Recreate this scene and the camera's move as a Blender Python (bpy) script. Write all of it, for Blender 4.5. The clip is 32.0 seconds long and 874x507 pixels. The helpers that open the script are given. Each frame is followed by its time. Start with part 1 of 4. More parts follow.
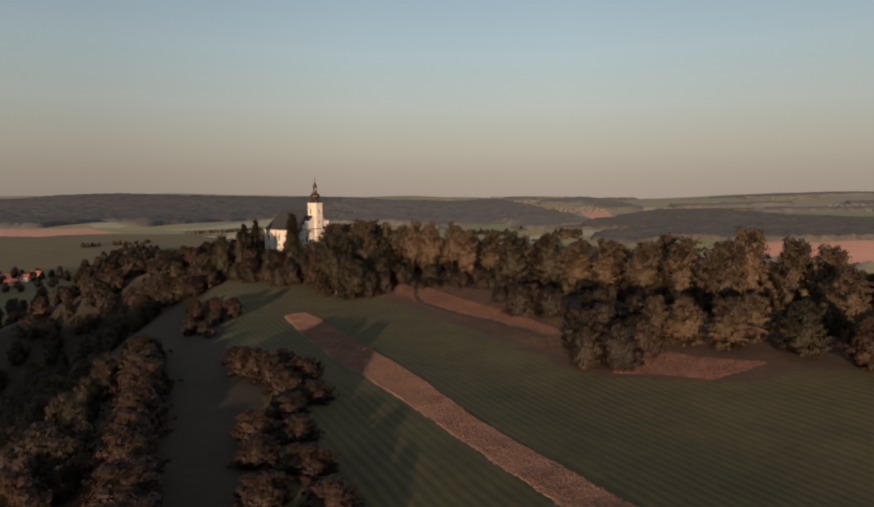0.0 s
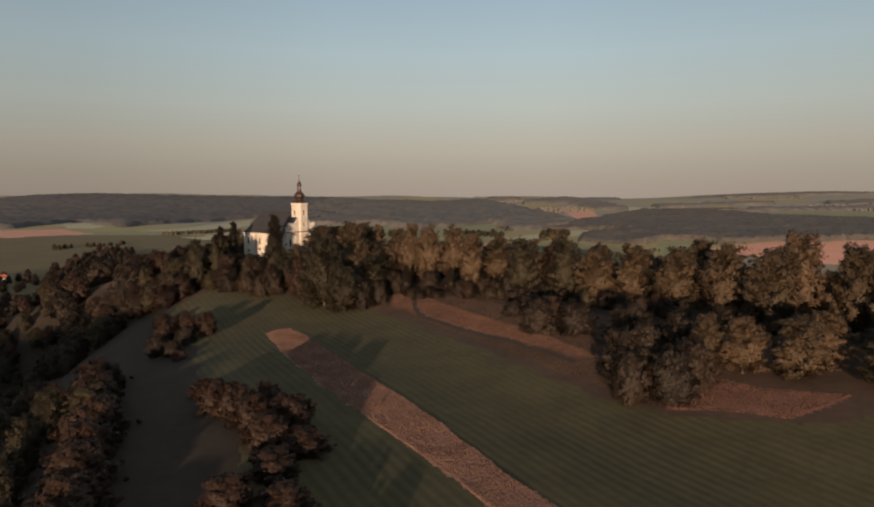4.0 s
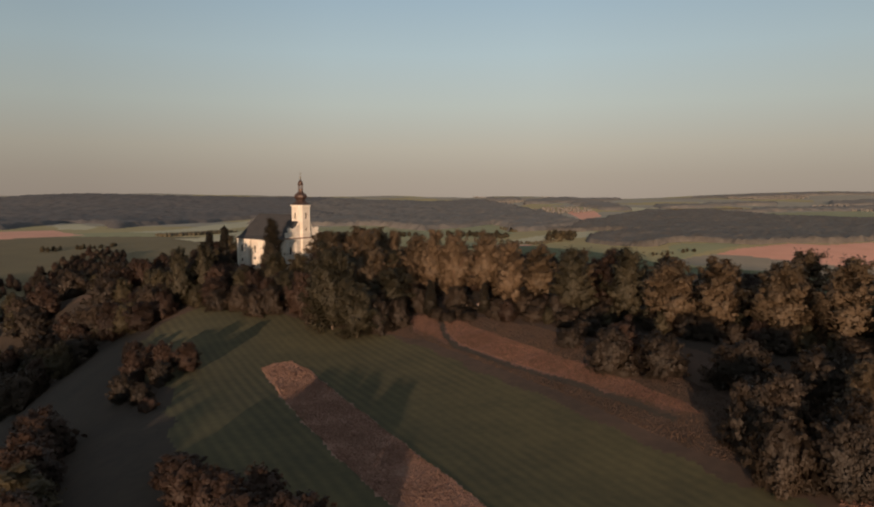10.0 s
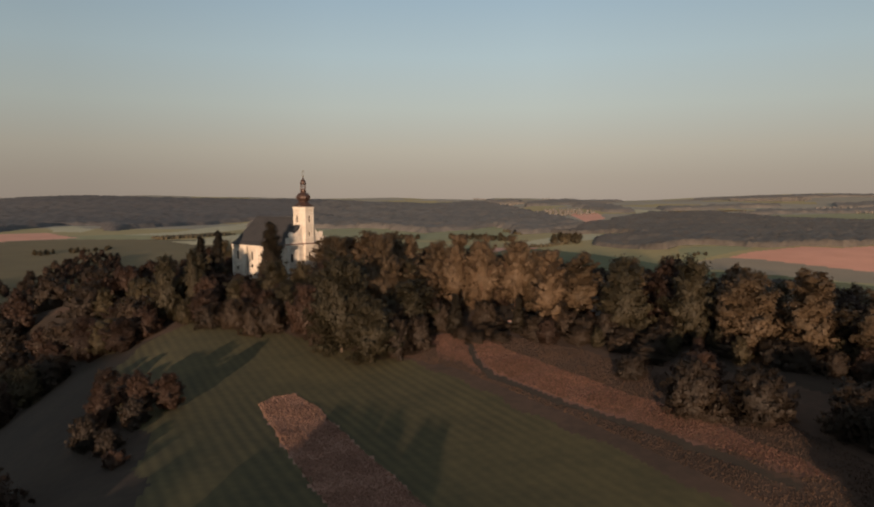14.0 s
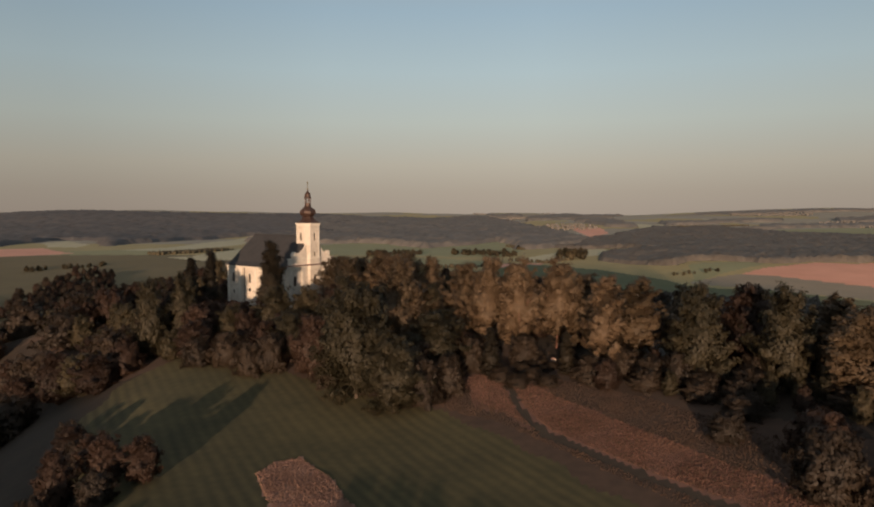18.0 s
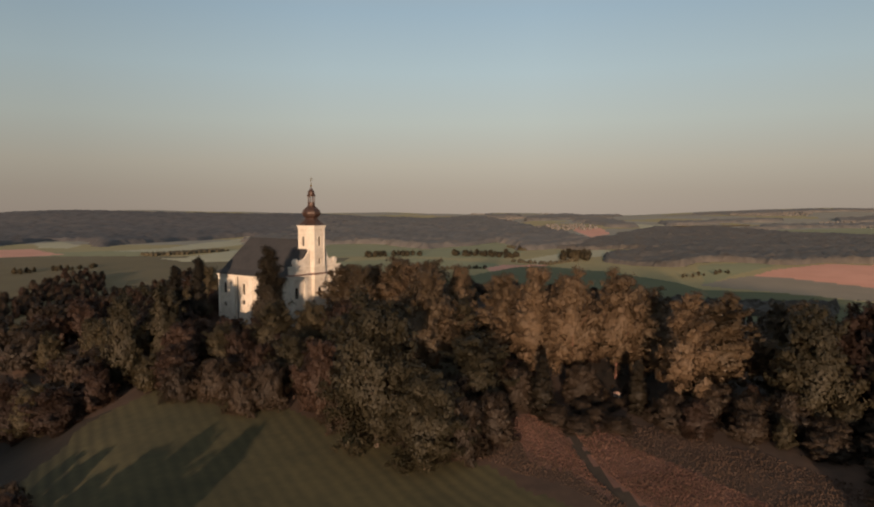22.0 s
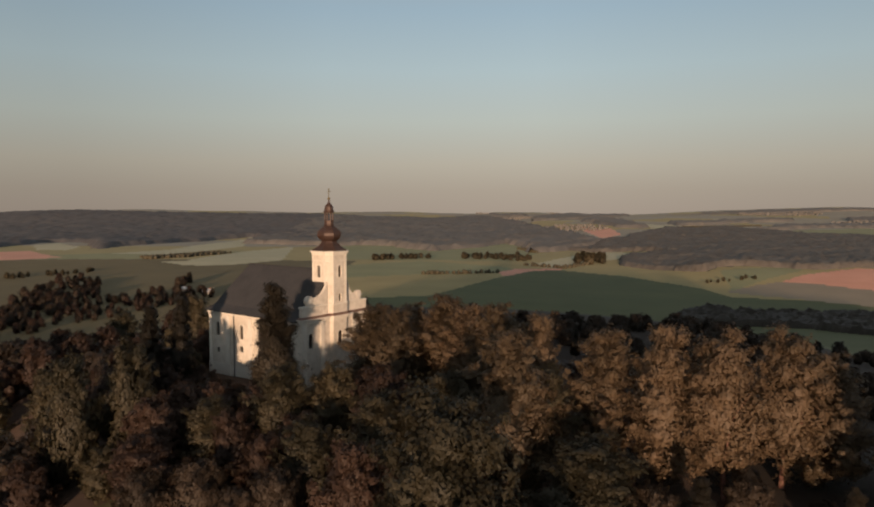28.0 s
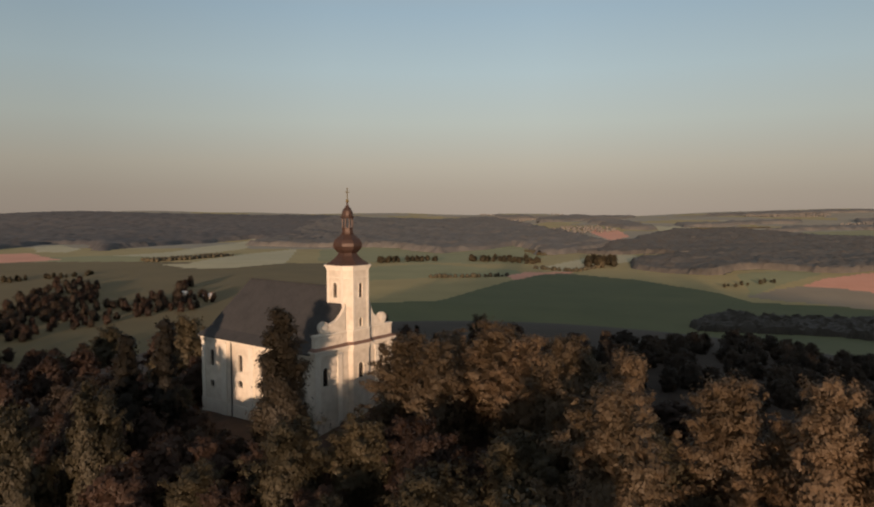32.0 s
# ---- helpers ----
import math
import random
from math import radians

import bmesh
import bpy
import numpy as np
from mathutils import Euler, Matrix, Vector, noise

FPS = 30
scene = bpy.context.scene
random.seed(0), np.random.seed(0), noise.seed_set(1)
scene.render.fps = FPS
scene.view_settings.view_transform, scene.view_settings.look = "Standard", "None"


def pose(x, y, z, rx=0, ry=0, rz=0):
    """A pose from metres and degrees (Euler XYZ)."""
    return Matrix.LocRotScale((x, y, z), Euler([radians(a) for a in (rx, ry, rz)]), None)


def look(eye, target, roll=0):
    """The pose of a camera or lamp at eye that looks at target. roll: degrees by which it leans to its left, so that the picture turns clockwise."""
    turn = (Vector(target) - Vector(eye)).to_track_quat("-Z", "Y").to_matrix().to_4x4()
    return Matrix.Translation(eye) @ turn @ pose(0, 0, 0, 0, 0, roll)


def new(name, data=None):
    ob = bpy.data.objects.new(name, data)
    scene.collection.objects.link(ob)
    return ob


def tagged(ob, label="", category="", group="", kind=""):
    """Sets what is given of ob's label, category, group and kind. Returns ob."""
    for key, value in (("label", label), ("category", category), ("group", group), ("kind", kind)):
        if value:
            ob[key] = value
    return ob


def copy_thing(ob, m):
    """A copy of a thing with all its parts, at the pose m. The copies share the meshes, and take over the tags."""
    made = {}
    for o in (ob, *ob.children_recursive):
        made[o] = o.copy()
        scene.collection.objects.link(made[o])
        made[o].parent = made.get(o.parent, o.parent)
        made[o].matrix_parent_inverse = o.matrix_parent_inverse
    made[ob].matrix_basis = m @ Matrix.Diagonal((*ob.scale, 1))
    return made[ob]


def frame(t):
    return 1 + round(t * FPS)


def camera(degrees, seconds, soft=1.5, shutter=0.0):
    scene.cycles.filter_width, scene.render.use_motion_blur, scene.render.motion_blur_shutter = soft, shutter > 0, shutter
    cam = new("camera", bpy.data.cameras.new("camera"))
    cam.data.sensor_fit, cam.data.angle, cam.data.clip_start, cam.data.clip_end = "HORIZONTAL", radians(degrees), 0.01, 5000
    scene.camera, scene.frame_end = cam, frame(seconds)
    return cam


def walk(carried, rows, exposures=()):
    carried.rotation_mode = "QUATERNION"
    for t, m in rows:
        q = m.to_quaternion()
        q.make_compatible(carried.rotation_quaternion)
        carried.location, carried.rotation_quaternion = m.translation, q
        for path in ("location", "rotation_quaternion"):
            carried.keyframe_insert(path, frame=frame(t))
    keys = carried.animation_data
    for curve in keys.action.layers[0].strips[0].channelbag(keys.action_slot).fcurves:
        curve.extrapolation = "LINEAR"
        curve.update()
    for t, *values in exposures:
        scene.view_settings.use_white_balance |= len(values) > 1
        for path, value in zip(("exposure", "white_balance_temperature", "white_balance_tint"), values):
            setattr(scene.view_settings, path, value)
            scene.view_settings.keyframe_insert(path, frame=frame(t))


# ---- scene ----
cam = camera(66.0, 32.0, soft=2.1, shutter=0.5)
PATH = [
    (0, (73.776, -329.01, 32.348), (73.695, -327.019, 32.178), 0.0),
    (1, (72.156, -321.789, 32.297), (72.104, -319.797, 32.126), -0.0),
    (2, (70.321, -314.786, 32.193), (70.283, -312.794, 32.022), -0.0),
    (3, (68.398, -308.271, 32.248), (68.364, -306.279, 32.078), 0.0),
    (3.5, (67.252, -304.961, 32.303), (67.222, -302.968, 32.132), 0.0),
    (5.5, (63.867, -291.414, 32.159), (63.841, -289.422, 31.99), 0.0),
    (6, (63.026, -288.319, 32.164), (63.0, -286.327, 31.995), -0.0),
    (7, (61.493, -281.642, 32.238), (61.467, -279.649, 32.068), -0.0),
    (8, (59.79, -274.729, 32.144), (59.765, -272.737, 31.974), -0.0),
    (9, (58.052, -268.568, 32.307), (58.028, -266.576, 32.138), 0.0),
    (10, (55.97, -261.655, 32.477), (55.95, -259.662, 32.307), 0.0),
    (11, (54.201, -254.642, 32.35), (54.182, -252.649, 32.181), 0.0),
    (12, (52.283, -247.598, 32.089), (52.266, -245.606, 31.922), 0.0),
    (13, (50.419, -240.849, 31.932), (50.403, -238.856, 31.765), -0.0),
    (14, (48.824, -233.97, 32.028), (48.807, -231.976, 31.864), 0.0),
    (14.5, (47.955, -230.999, 32.059), (47.939, -229.005, 31.908), 0.0),
    (15, (46.963, -227.632, 32.155), (46.949, -225.637, 32.022), 0.0),
    (15.5, (46.026, -224.506, 32.242), (46.013, -222.509, 32.121), 0.0),
    (17.5, (42.258, -210.348, 32.193), (42.246, -208.351, 32.072), 0.0),
    (18, (41.44, -206.901, 32.222), (41.427, -204.905, 32.101), -0.0),
    (19, (39.484, -200.082, 32.262), (39.472, -198.086, 32.141), -0.0),
    (20, (37.643, -192.993, 32.297), (37.632, -190.996, 32.177), -0.0),
    (21, (35.704, -185.911, 32.274), (35.693, -183.915, 32.153), -0.0),
    (22, (33.89, -178.718, 32.388), (33.888, -176.722, 32.267), -0.0),
    (23, (32.041, -171.813, 32.745), (32.037, -169.817, 32.623), 0.0),
    (24, (30.149, -164.821, 33.574), (30.146, -162.825, 33.452), -0.0),
    (25, (28.362, -158.129, 34.398), (28.358, -156.133, 34.275), -0.0),
    (25.5, (27.481, -154.485, 34.885), (27.476, -152.488, 34.762), 0.0),
    (27.5, (23.948, -140.427, 36.761), (23.939, -138.431, 36.636), -0.0),
    (28, (23.095, -136.782, 36.989), (23.084, -134.786, 36.864), -0.0),
    (29, (21.394, -130.11, 37.323), (21.382, -128.114, 37.198), 0.0),
    (30, (19.628, -123.432, 37.505), (19.613, -121.436, 37.38), -0.0),
    (31, (17.973, -117.167, 37.558), (17.955, -115.171, 37.432), -0.0),
    (32, (16.38, -111.578, 37.618), (16.36, -109.582, 37.497), -0.0),
]
walk(cam, [(t, look(eye, target, roll)) for t, eye, target, roll in PATH])


# ---- world, sun and exposure ----
SUN_EL, SUN_TO = 4.2, Vector((0.14, 1.0, 0.0))
world = bpy.data.worlds.new("evening_sky")
scene.world = world
world.use_nodes = True
wn, wl = world.node_tree.nodes, world.node_tree.links
wn.clear()
sky = wn.new("ShaderNodeTexSky")
sky.sky_type, sky.sun_disc = "NISHITA", False
sky.sun_elevation, sky.sun_rotation = radians(SUN_EL), radians(180 + 8.0)
sky.air_density, sky.dust_density, sky.ozone_density = 1.0, 2.5, 2.0
coord = wn.new("ShaderNodeTexCoord")
split = wn.new("ShaderNodeSeparateXYZ")
wl.new(coord.outputs["Generated"], split.inputs[0])
ramp = wn.new("ShaderNodeValToRGB")
wl.new(split.outputs["Z"], ramp.inputs[0])
stops = ((0.0, (0.381, 0.314, 0.256)), (0.03, (0.406, 0.346, 0.280)), (0.07, (0.467, 0.423, 0.347)), (0.13, (0.477, 0.506, 0.460)),
         (0.20, (0.426, 0.516, 0.538)), (0.28, (0.335, 0.445, 0.522)), (0.45, (0.272, 0.282, 0.298)), (1.0, (0.230, 0.233, 0.245)))
for n, (at, col) in enumerate(stops):
    el = ramp.color_ramp.elements[n] if n < 2 else ramp.color_ramp.elements.new(at)
    el.position, el.color = at, (*col, 1)
ramp.color_ramp.elements[1].position = 0.03
mix = wn.new("ShaderNodeMix")
mix.data_type = "RGBA"
mix.inputs["Factor"].default_value = 0.06
scaled = wn.new("ShaderNodeVectorMath")
scaled.operation = "SCALE"
scaled.inputs["Scale"].default_value = 0.10
wl.new(sky.outputs[0], scaled.inputs[0])
side, across, tint = wn.new("ShaderNodeMapRange"), wn.new("ShaderNodeValToRGB"), wn.new("ShaderNodeVectorMath")
side.inputs["From Min"].default_value, side.inputs["From Max"].default_value = -1.0, 1.0
wl.new(split.outputs["X"], side.inputs["Value"])
wl.new(side.outputs["Result"], across.inputs[0])
for n, (at, v) in enumerate(((0.0, 0.72), (1.0, 0.86), (0.26, 0.80), (0.42, 1.0), (0.57, 1.06), (0.75, 0.94))):
    el = across.color_ramp.elements[n] if n < 2 else across.color_ramp.elements.new(at)
    el.position, el.color = at, (v, v, v, 1)
tint.operation = "MULTIPLY"
wl.new(ramp.outputs[0], tint.inputs[0])
wl.new(across.outputs[0], tint.inputs[1])
wl.new(tint.outputs[0], mix.inputs["A"])
wl.new(scaled.outputs[0], mix.inputs["B"])
back = wn.new("ShaderNodeBackground")
back.inputs["Strength"].default_value = 1.0
wl.new(mix.outputs["Result"], back.inputs[0])
wl.new(back.outputs[0], wn.new("ShaderNodeOutputWorld").inputs[0])

lamp = bpy.data.lights.new("sun", "SUN")
lamp.energy, lamp.angle, lamp.color = 5.0, radians(1.0), (1.0, 0.66, 0.43)
sun = new("sun", lamp)
sun.matrix_world = look((0, 0, 300), Vector((0, 0, 300)) + SUN_TO.normalized() - Vector((0, 0, math.tan(radians(SUN_EL)))))


# ---- materials ----
def material(name, low, high, scale=1.0, rough=0.85, fine=0.5, bump=0.0, metal=0.0, by_object=0.0, warp=0.0, stretch=(1, 1, 1), two_sided=0.0, coords="Object", third=None, holes=0.0):
    """A surface whose colour runs from low to high with noise at two scales."""
    m = bpy.data.materials.new(name)
    m.use_nodes = True
    n, l = m.node_tree.nodes, m.node_tree.links
    b = n["Principled BSDF"]
    b.inputs["Roughness"].default_value, b.inputs["Metallic"].default_value = rough, metal
    tc, mp = n.new("ShaderNodeTexCoord"), n.new("ShaderNodeMapping")
    mp.inputs["Scale"].default_value = stretch
    l.new(tc.outputs[coords], mp.inputs[0])
    big, small = n.new("ShaderNodeTexNoise"), n.new("ShaderNodeTexNoise")
    big.inputs["Scale"].default_value, small.inputs["Scale"].default_value = scale * 0.17, scale
    big.inputs["Detail"].default_value, small.inputs["Detail"].default_value = 3, 6
    big.inputs["Distortion"].default_value = warp
    for tex in (big, small):
        l.new(mp.outputs[0], tex.inputs["Vector"])
    blend = n.new("ShaderNodeMix")
    blend.inputs["Factor"].default_value = fine
    l.new(big.outputs["Fac"], blend.inputs["A"])
    l.new(small.outputs["Fac"], blend.inputs["B"])
    value = blend.outputs["Result"]
    if by_object:
        info, add = n.new("ShaderNodeObjectInfo"), n.new("ShaderNodeMath")
        add.operation = "MULTIPLY_ADD"
        add.inputs[1].default_value, add.inputs[2].default_value = by_object, -by_object / 2
        l.new(info.outputs["Random"], add.inputs[0])
        both = n.new("ShaderNodeMath")
        l.new(add.outputs[0], both.inputs[0])
        l.new(value, both.inputs[1])
        value = both.outputs[0]
    cr = n.new("ShaderNodeValToRGB")
    cr.color_ramp.elements[0].position, cr.color_ramp.elements[1].position = 0.32, 0.68
    cr.color_ramp.elements[0].color, cr.color_ramp.elements[1].color = (*low, 1), (*high, 1)
    if third:
        el = cr.color_ramp.elements.new(0.9)
        el.color = (*third, 1)
    l.new(value, cr.inputs[0])
    l.new(cr.outputs[0], b.inputs["Base Color"])
    if bump:
        bp = n.new("ShaderNodeBump")
        bp.inputs["Strength"].default_value, bp.inputs["Distance"].default_value = min(1, bump * 5), bump
        l.new(small.outputs["Fac"], bp.inputs["Height"])
        l.new(bp.outputs[0], b.inputs["Normal"])
    if two_sided:
        tr, mx = n.new("ShaderNodeBsdfTranslucent"), n.new("ShaderNodeMixShader")
        l.new(cr.outputs[0], tr.inputs[0])
        mx.inputs[0].default_value = two_sided
        l.new(b.outputs[0], mx.inputs[1])
        l.new(tr.outputs[0], mx.inputs[2])
        l.new(mx.outputs[0], n["Material Output"].inputs[0])
    if holes:
        gaps, cut, clear, leafy = n.new("ShaderNodeTexNoise"), n.new("ShaderNodeMath"), n.new("ShaderNodeBsdfTransparent"), n.new("ShaderNodeMixShader")
        gaps.inputs["Scale"].default_value, gaps.inputs["Detail"].default_value = holes, 1
        l.new(tc.outputs[coords], gaps.inputs["Vector"])
        cut.operation, cut.inputs[1].default_value = "GREATER_THAN", 0.42
        l.new(gaps.outputs["Fac"], cut.inputs[0])
        l.new(cut.outputs[0], leafy.inputs[0])
        l.new(clear.outputs[0], leafy.inputs[1])
        l.new(mx.outputs[0], leafy.inputs[2])
        l.new(leafy.outputs[0], n["Material Output"].inputs[0])
    return m


MEADOW = material("meadow_grass", (0.054, 0.050, 0.021), (0.096, 0.083, 0.034), 0.6, 0.95, 0.45, 0.05)
mn, ml = MEADOW.node_tree.nodes, MEADOW.node_tree.links
lines, turned, lay = mn.new("ShaderNodeTexWave"), mn.new("ShaderNodeMapping"), mn.new("ShaderNodeMix")
turned.inputs["Rotation"].default_value = (0, 0, radians(-29.6))
ml.new(mn["Texture Coordinate"].outputs["Object"], turned.inputs[0])
ml.new(turned.outputs[0], lines.inputs["Vector"])
lines.inputs["Scale"].default_value, lines.inputs["Distortion"].default_value = 0.15, 3.0
lines.inputs["Detail"].default_value, lines.inputs["Detail Scale"].default_value = 3, 0.25
lay.data_type, lay.blend_type = "RGBA", "MULTIPLY"
swathes, uneven = mn.new("ShaderNodeTexNoise"), mn.new("ShaderNodeMapRange")
swathes.inputs["Scale"].default_value, swathes.inputs["Detail"].default_value = 0.035, 2
uneven.inputs["From Min"].default_value, uneven.inputs["From Max"].default_value = 0.38, 0.68
uneven.inputs["To Min"].default_value, uneven.inputs["To Max"].default_value = 0.14, 0.40
ml.new(mn["Texture Coordinate"].outputs["Object"], swathes.inputs["Vector"])
ml.new(swathes.outputs["Fac"], uneven.inputs["Value"])
ml.new(uneven.outputs["Result"], lay.inputs["Factor"])
mbase = mn["Principled BSDF"].inputs["Base Color"]
ml.new(mbase.links[0].from_socket, lay.inputs["A"])
ml.new(lines.outputs["Color"], lay.inputs["B"])
ml.new(lay.outputs["Result"], mbase)
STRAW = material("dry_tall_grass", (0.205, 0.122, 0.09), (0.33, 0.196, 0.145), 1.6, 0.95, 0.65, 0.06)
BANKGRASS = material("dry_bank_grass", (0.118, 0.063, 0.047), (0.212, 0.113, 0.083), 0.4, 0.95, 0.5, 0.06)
SCRUB = material("rough_grass", (0.046, 0.030, 0.021), (0.090, 0.055, 0.037), 0.5, 0.95, 0.5, 0.08)
# Wood floor; its dark tone also stands for shade on the open slope.
FLOOR_AND_SHADE = material("wood_floor_and_shaded_slope", (0.020, 0.014, 0.010), (0.042, 0.030, 0.020), 0.5, 0.95, 0.5, 0.08)
TRACK = material("dark_earth_track", (0.032, 0.024, 0.017), (0.058, 0.043, 0.029), 0.8, 0.95, 0.5, 0.05)
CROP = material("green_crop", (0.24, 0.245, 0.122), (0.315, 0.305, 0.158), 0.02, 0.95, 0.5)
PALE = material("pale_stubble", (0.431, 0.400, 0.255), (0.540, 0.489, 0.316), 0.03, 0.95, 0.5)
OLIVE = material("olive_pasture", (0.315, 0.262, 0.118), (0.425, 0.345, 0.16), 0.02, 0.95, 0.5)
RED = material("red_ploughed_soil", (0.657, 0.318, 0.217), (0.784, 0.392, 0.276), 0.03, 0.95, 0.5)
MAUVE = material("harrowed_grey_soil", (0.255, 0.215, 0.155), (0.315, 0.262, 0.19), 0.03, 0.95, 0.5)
# Olive pasture darkened to carry the lens fall-off at the left.
DIMMED_PASTURE = material("dimmed_pasture", (0.118, 0.098, 0.046), (0.17, 0.136, 0.064), 0.02, 0.95, 0.5)
# Distant fields with the haze greyed into their base colour.
HAZED_FIELD = material("hazed_remote_fields", (0.260, 0.237, 0.182), (0.358, 0.319, 0.244), 0.02, 0.95, 0.5)
# Green crop with the hill's shadow darkened into its colour.
SHADED_CROP = material("shaded_green_crop", (0.092, 0.108, 0.048), (0.132, 0.142, 0.062), 0.02, 0.95, 0.5)
FARWOOD_FLOOR = material("far_wood_floor", (0.040, 0.039, 0.038), (0.058, 0.055, 0.050), 0.02, 0.95, 0.5)
BARK = material("grey_brown_bark", (0.06, 0.045, 0.032), (0.14, 0.11, 0.085), 4, 0.9, 0.7, 0.03, by_object=0.3)
PINKBARK = material("pinkish_scaly_bark", (0.140, 0.059, 0.045), (0.322, 0.168, 0.133), 5, 0.9, 0.6, 0.03)
BIRCH_BARK = material("white_birch_bark", (0.20, 0.17, 0.14), (0.42, 0.37, 0.32), 5, 0.8, 0.7, 0.02, stretch=(1, 1, 0.3))
LEAF_TONES = (("leaf_dull_green", (0.054, 0.047, 0.027), (0.110, 0.089, 0.050)), ("leaf_olive", (0.108, 0.080, 0.048), (0.196, 0.136, 0.083)),
              ("leaf_brown", (0.044, 0.027, 0.019), (0.080, 0.048, 0.033)), ("needle_dark", (0.028, 0.024, 0.017), (0.056, 0.045, 0.029)),
              ("leaf_dark_thicket", (0.036, 0.027, 0.019), (0.072, 0.051, 0.034)))
LEAF = [material(n, lo, hi, 0.5, 0.6, 0.5, by_object=0.4, two_sided=0.40, holes=6.5) for n, lo, hi in LEAF_TONES]
INNER = [material("inner_" + n, lo, hi, 0.5, 0.8, 0.5, by_object=0.4) for n, lo, hi in LEAF_TONES]
# Far foliage: distance haze is mixed into these four leaf colours.
FAR_HAZE_LEAF = material("hazed_far_leaves", (0.091, 0.083, 0.073), (0.146, 0.131, 0.112), 0.12, 0.9, 0.55)
HAZE_LEAF = material("hazed_hill_leaves", (0.143, 0.134, 0.122), (0.195, 0.181, 0.161), 0.01, 0.95, 0.4)
LEFT_HAZE_LEAF = material("hazed_blue_ridge", (0.078, 0.078, 0.083), (0.103, 0.102, 0.103), 0.05, 0.95, 0.5)
RIDGE_HAZE_LEAF = material("hazed_ridge_leaves", (0.122, 0.117, 0.109), (0.172, 0.161, 0.146), 0.06, 0.95, 0.55)
PLASTER = material("white_lime_plaster", (0.50, 0.445, 0.370), (0.755, 0.695, 0.610), 1.0, 0.85, 0.5, 0.01)
CORNICE = material("cream_plaster_moulding", (0.62, 0.57, 0.50), (0.76, 0.72, 0.64), 1.5, 0.85, 0.5, 0.008)
SLATE = material("dark_slate_roof", (0.020, 0.021, 0.023), (0.042, 0.041, 0.043), 2.5, 0.8, 0.5, 0.02, by_object=0.3)
COPPER = material("brown_sheet_metal", (0.046, 0.027, 0.021), (0.084, 0.049, 0.038), 1.5, 0.5, 0.5, 0.01, metal=0.25)
TIN = material("weathered_brown_tin", (0.130, 0.075, 0.055), (0.215, 0.130, 0.098), 2.0, 0.7, 0.5, 0.01)
DARKGLASS = material("dark_window_glass", (0.012, 0.012, 0.013), (0.030, 0.028, 0.028), 2, 0.15)
WOOD = material("dark_louvre_wood", (0.035, 0.024, 0.018), (0.070, 0.050, 0.036), 6, 0.8)
GOLD = material("dull_gilded_metal", (0.30, 0.21, 0.09), (0.42, 0.30, 0.14), 3, 0.4, metal=0.8)
ZINC = material("grey_zinc_pipe", (0.05, 0.05, 0.05), (0.10, 0.10, 0.10), 3, 0.5, metal=0.6)
WHITEWALL = material("white_house_wall", (0.42, 0.39, 0.35), (0.52, 0.48, 0.44), 1, 0.85)
REDROOF = material("red_tile_roof", (0.28, 0.085, 0.050), (0.40, 0.135, 0.085), 2, 0.8)
SHRINEROOF = material("faded_pink_tile_roof", (0.36, 0.22, 0.18), (0.46, 0.29, 0.24), 3, 0.7)
PALEROOF = material("pale_sheet_roof", (0.55, 0.54, 0.53), (0.68, 0.67, 0.66), 1, 0.5)


# ---- mesh helpers ----
def mesh_object(name, verts, faces, mat, parent=None, label="", smooth_faces=False):
    me = bpy.data.meshes.new(name)
    me.from_pydata([tuple(v) for v in verts], [], [tuple(f) for f in faces])
    me.materials.append(mat)
    if smooth_faces:
        me.polygons.foreach_set("use_smooth", [True] * len(me.polygons))
    ob = new(name, me)
    ob.parent = parent
    if label:
        tagged(ob, label)
    return ob


def part(name, bm, mat, parent=None, label=""):
    """Links a bmesh as one mesh object under a thing or a part."""
    me = bpy.data.meshes.new(name)
    bmesh.ops.recalc_face_normals(bm, faces=bm.faces[:])
    bm.to_mesh(me)
    bm.free()
    me.materials.append(mat)
    ob = new(name, me)
    ob.parent = parent
    if label:
        tagged(ob, label)
    return ob


def box(bm, x0, y0, z0, x1, y1, z1):
    vs = [bm.verts.new((x, y, z)) for z in (z0, z1) for x, y in ((x0, y0), (x1, y0), (x1, y1), (x0, y1))]
    for f in ((3, 2, 1, 0), (4, 5, 6, 7), (0, 1, 5, 4), (1, 2, 6, 5), (2, 3, 7, 6), (3, 0, 4, 7)):
        bm.faces.new([vs[i] for i in f])


def prism(bm, ring, z0, z1, inset=0.0):
    """A closed upright prism over a plan outline; inset shrinks the top about the middle of the outline."""
    cx, cy = sum(p[0] for p in ring) / len(ring), sum(p[1] for p in ring) / len(ring)
    low = [bm.verts.new((x, y, z0)) for x, y in ring]
    top = [bm.verts.new((x + (cx - x) * inset, y + (cy - y) * inset, z1)) for x, y in ring]
    k = len(ring)
    for i in range(k):
        bm.faces.new((low[i], low[(i + 1) % k], top[(i + 1) % k], top[i]))
    bm.faces.new(low[::-1])
    bm.faces.new(top)


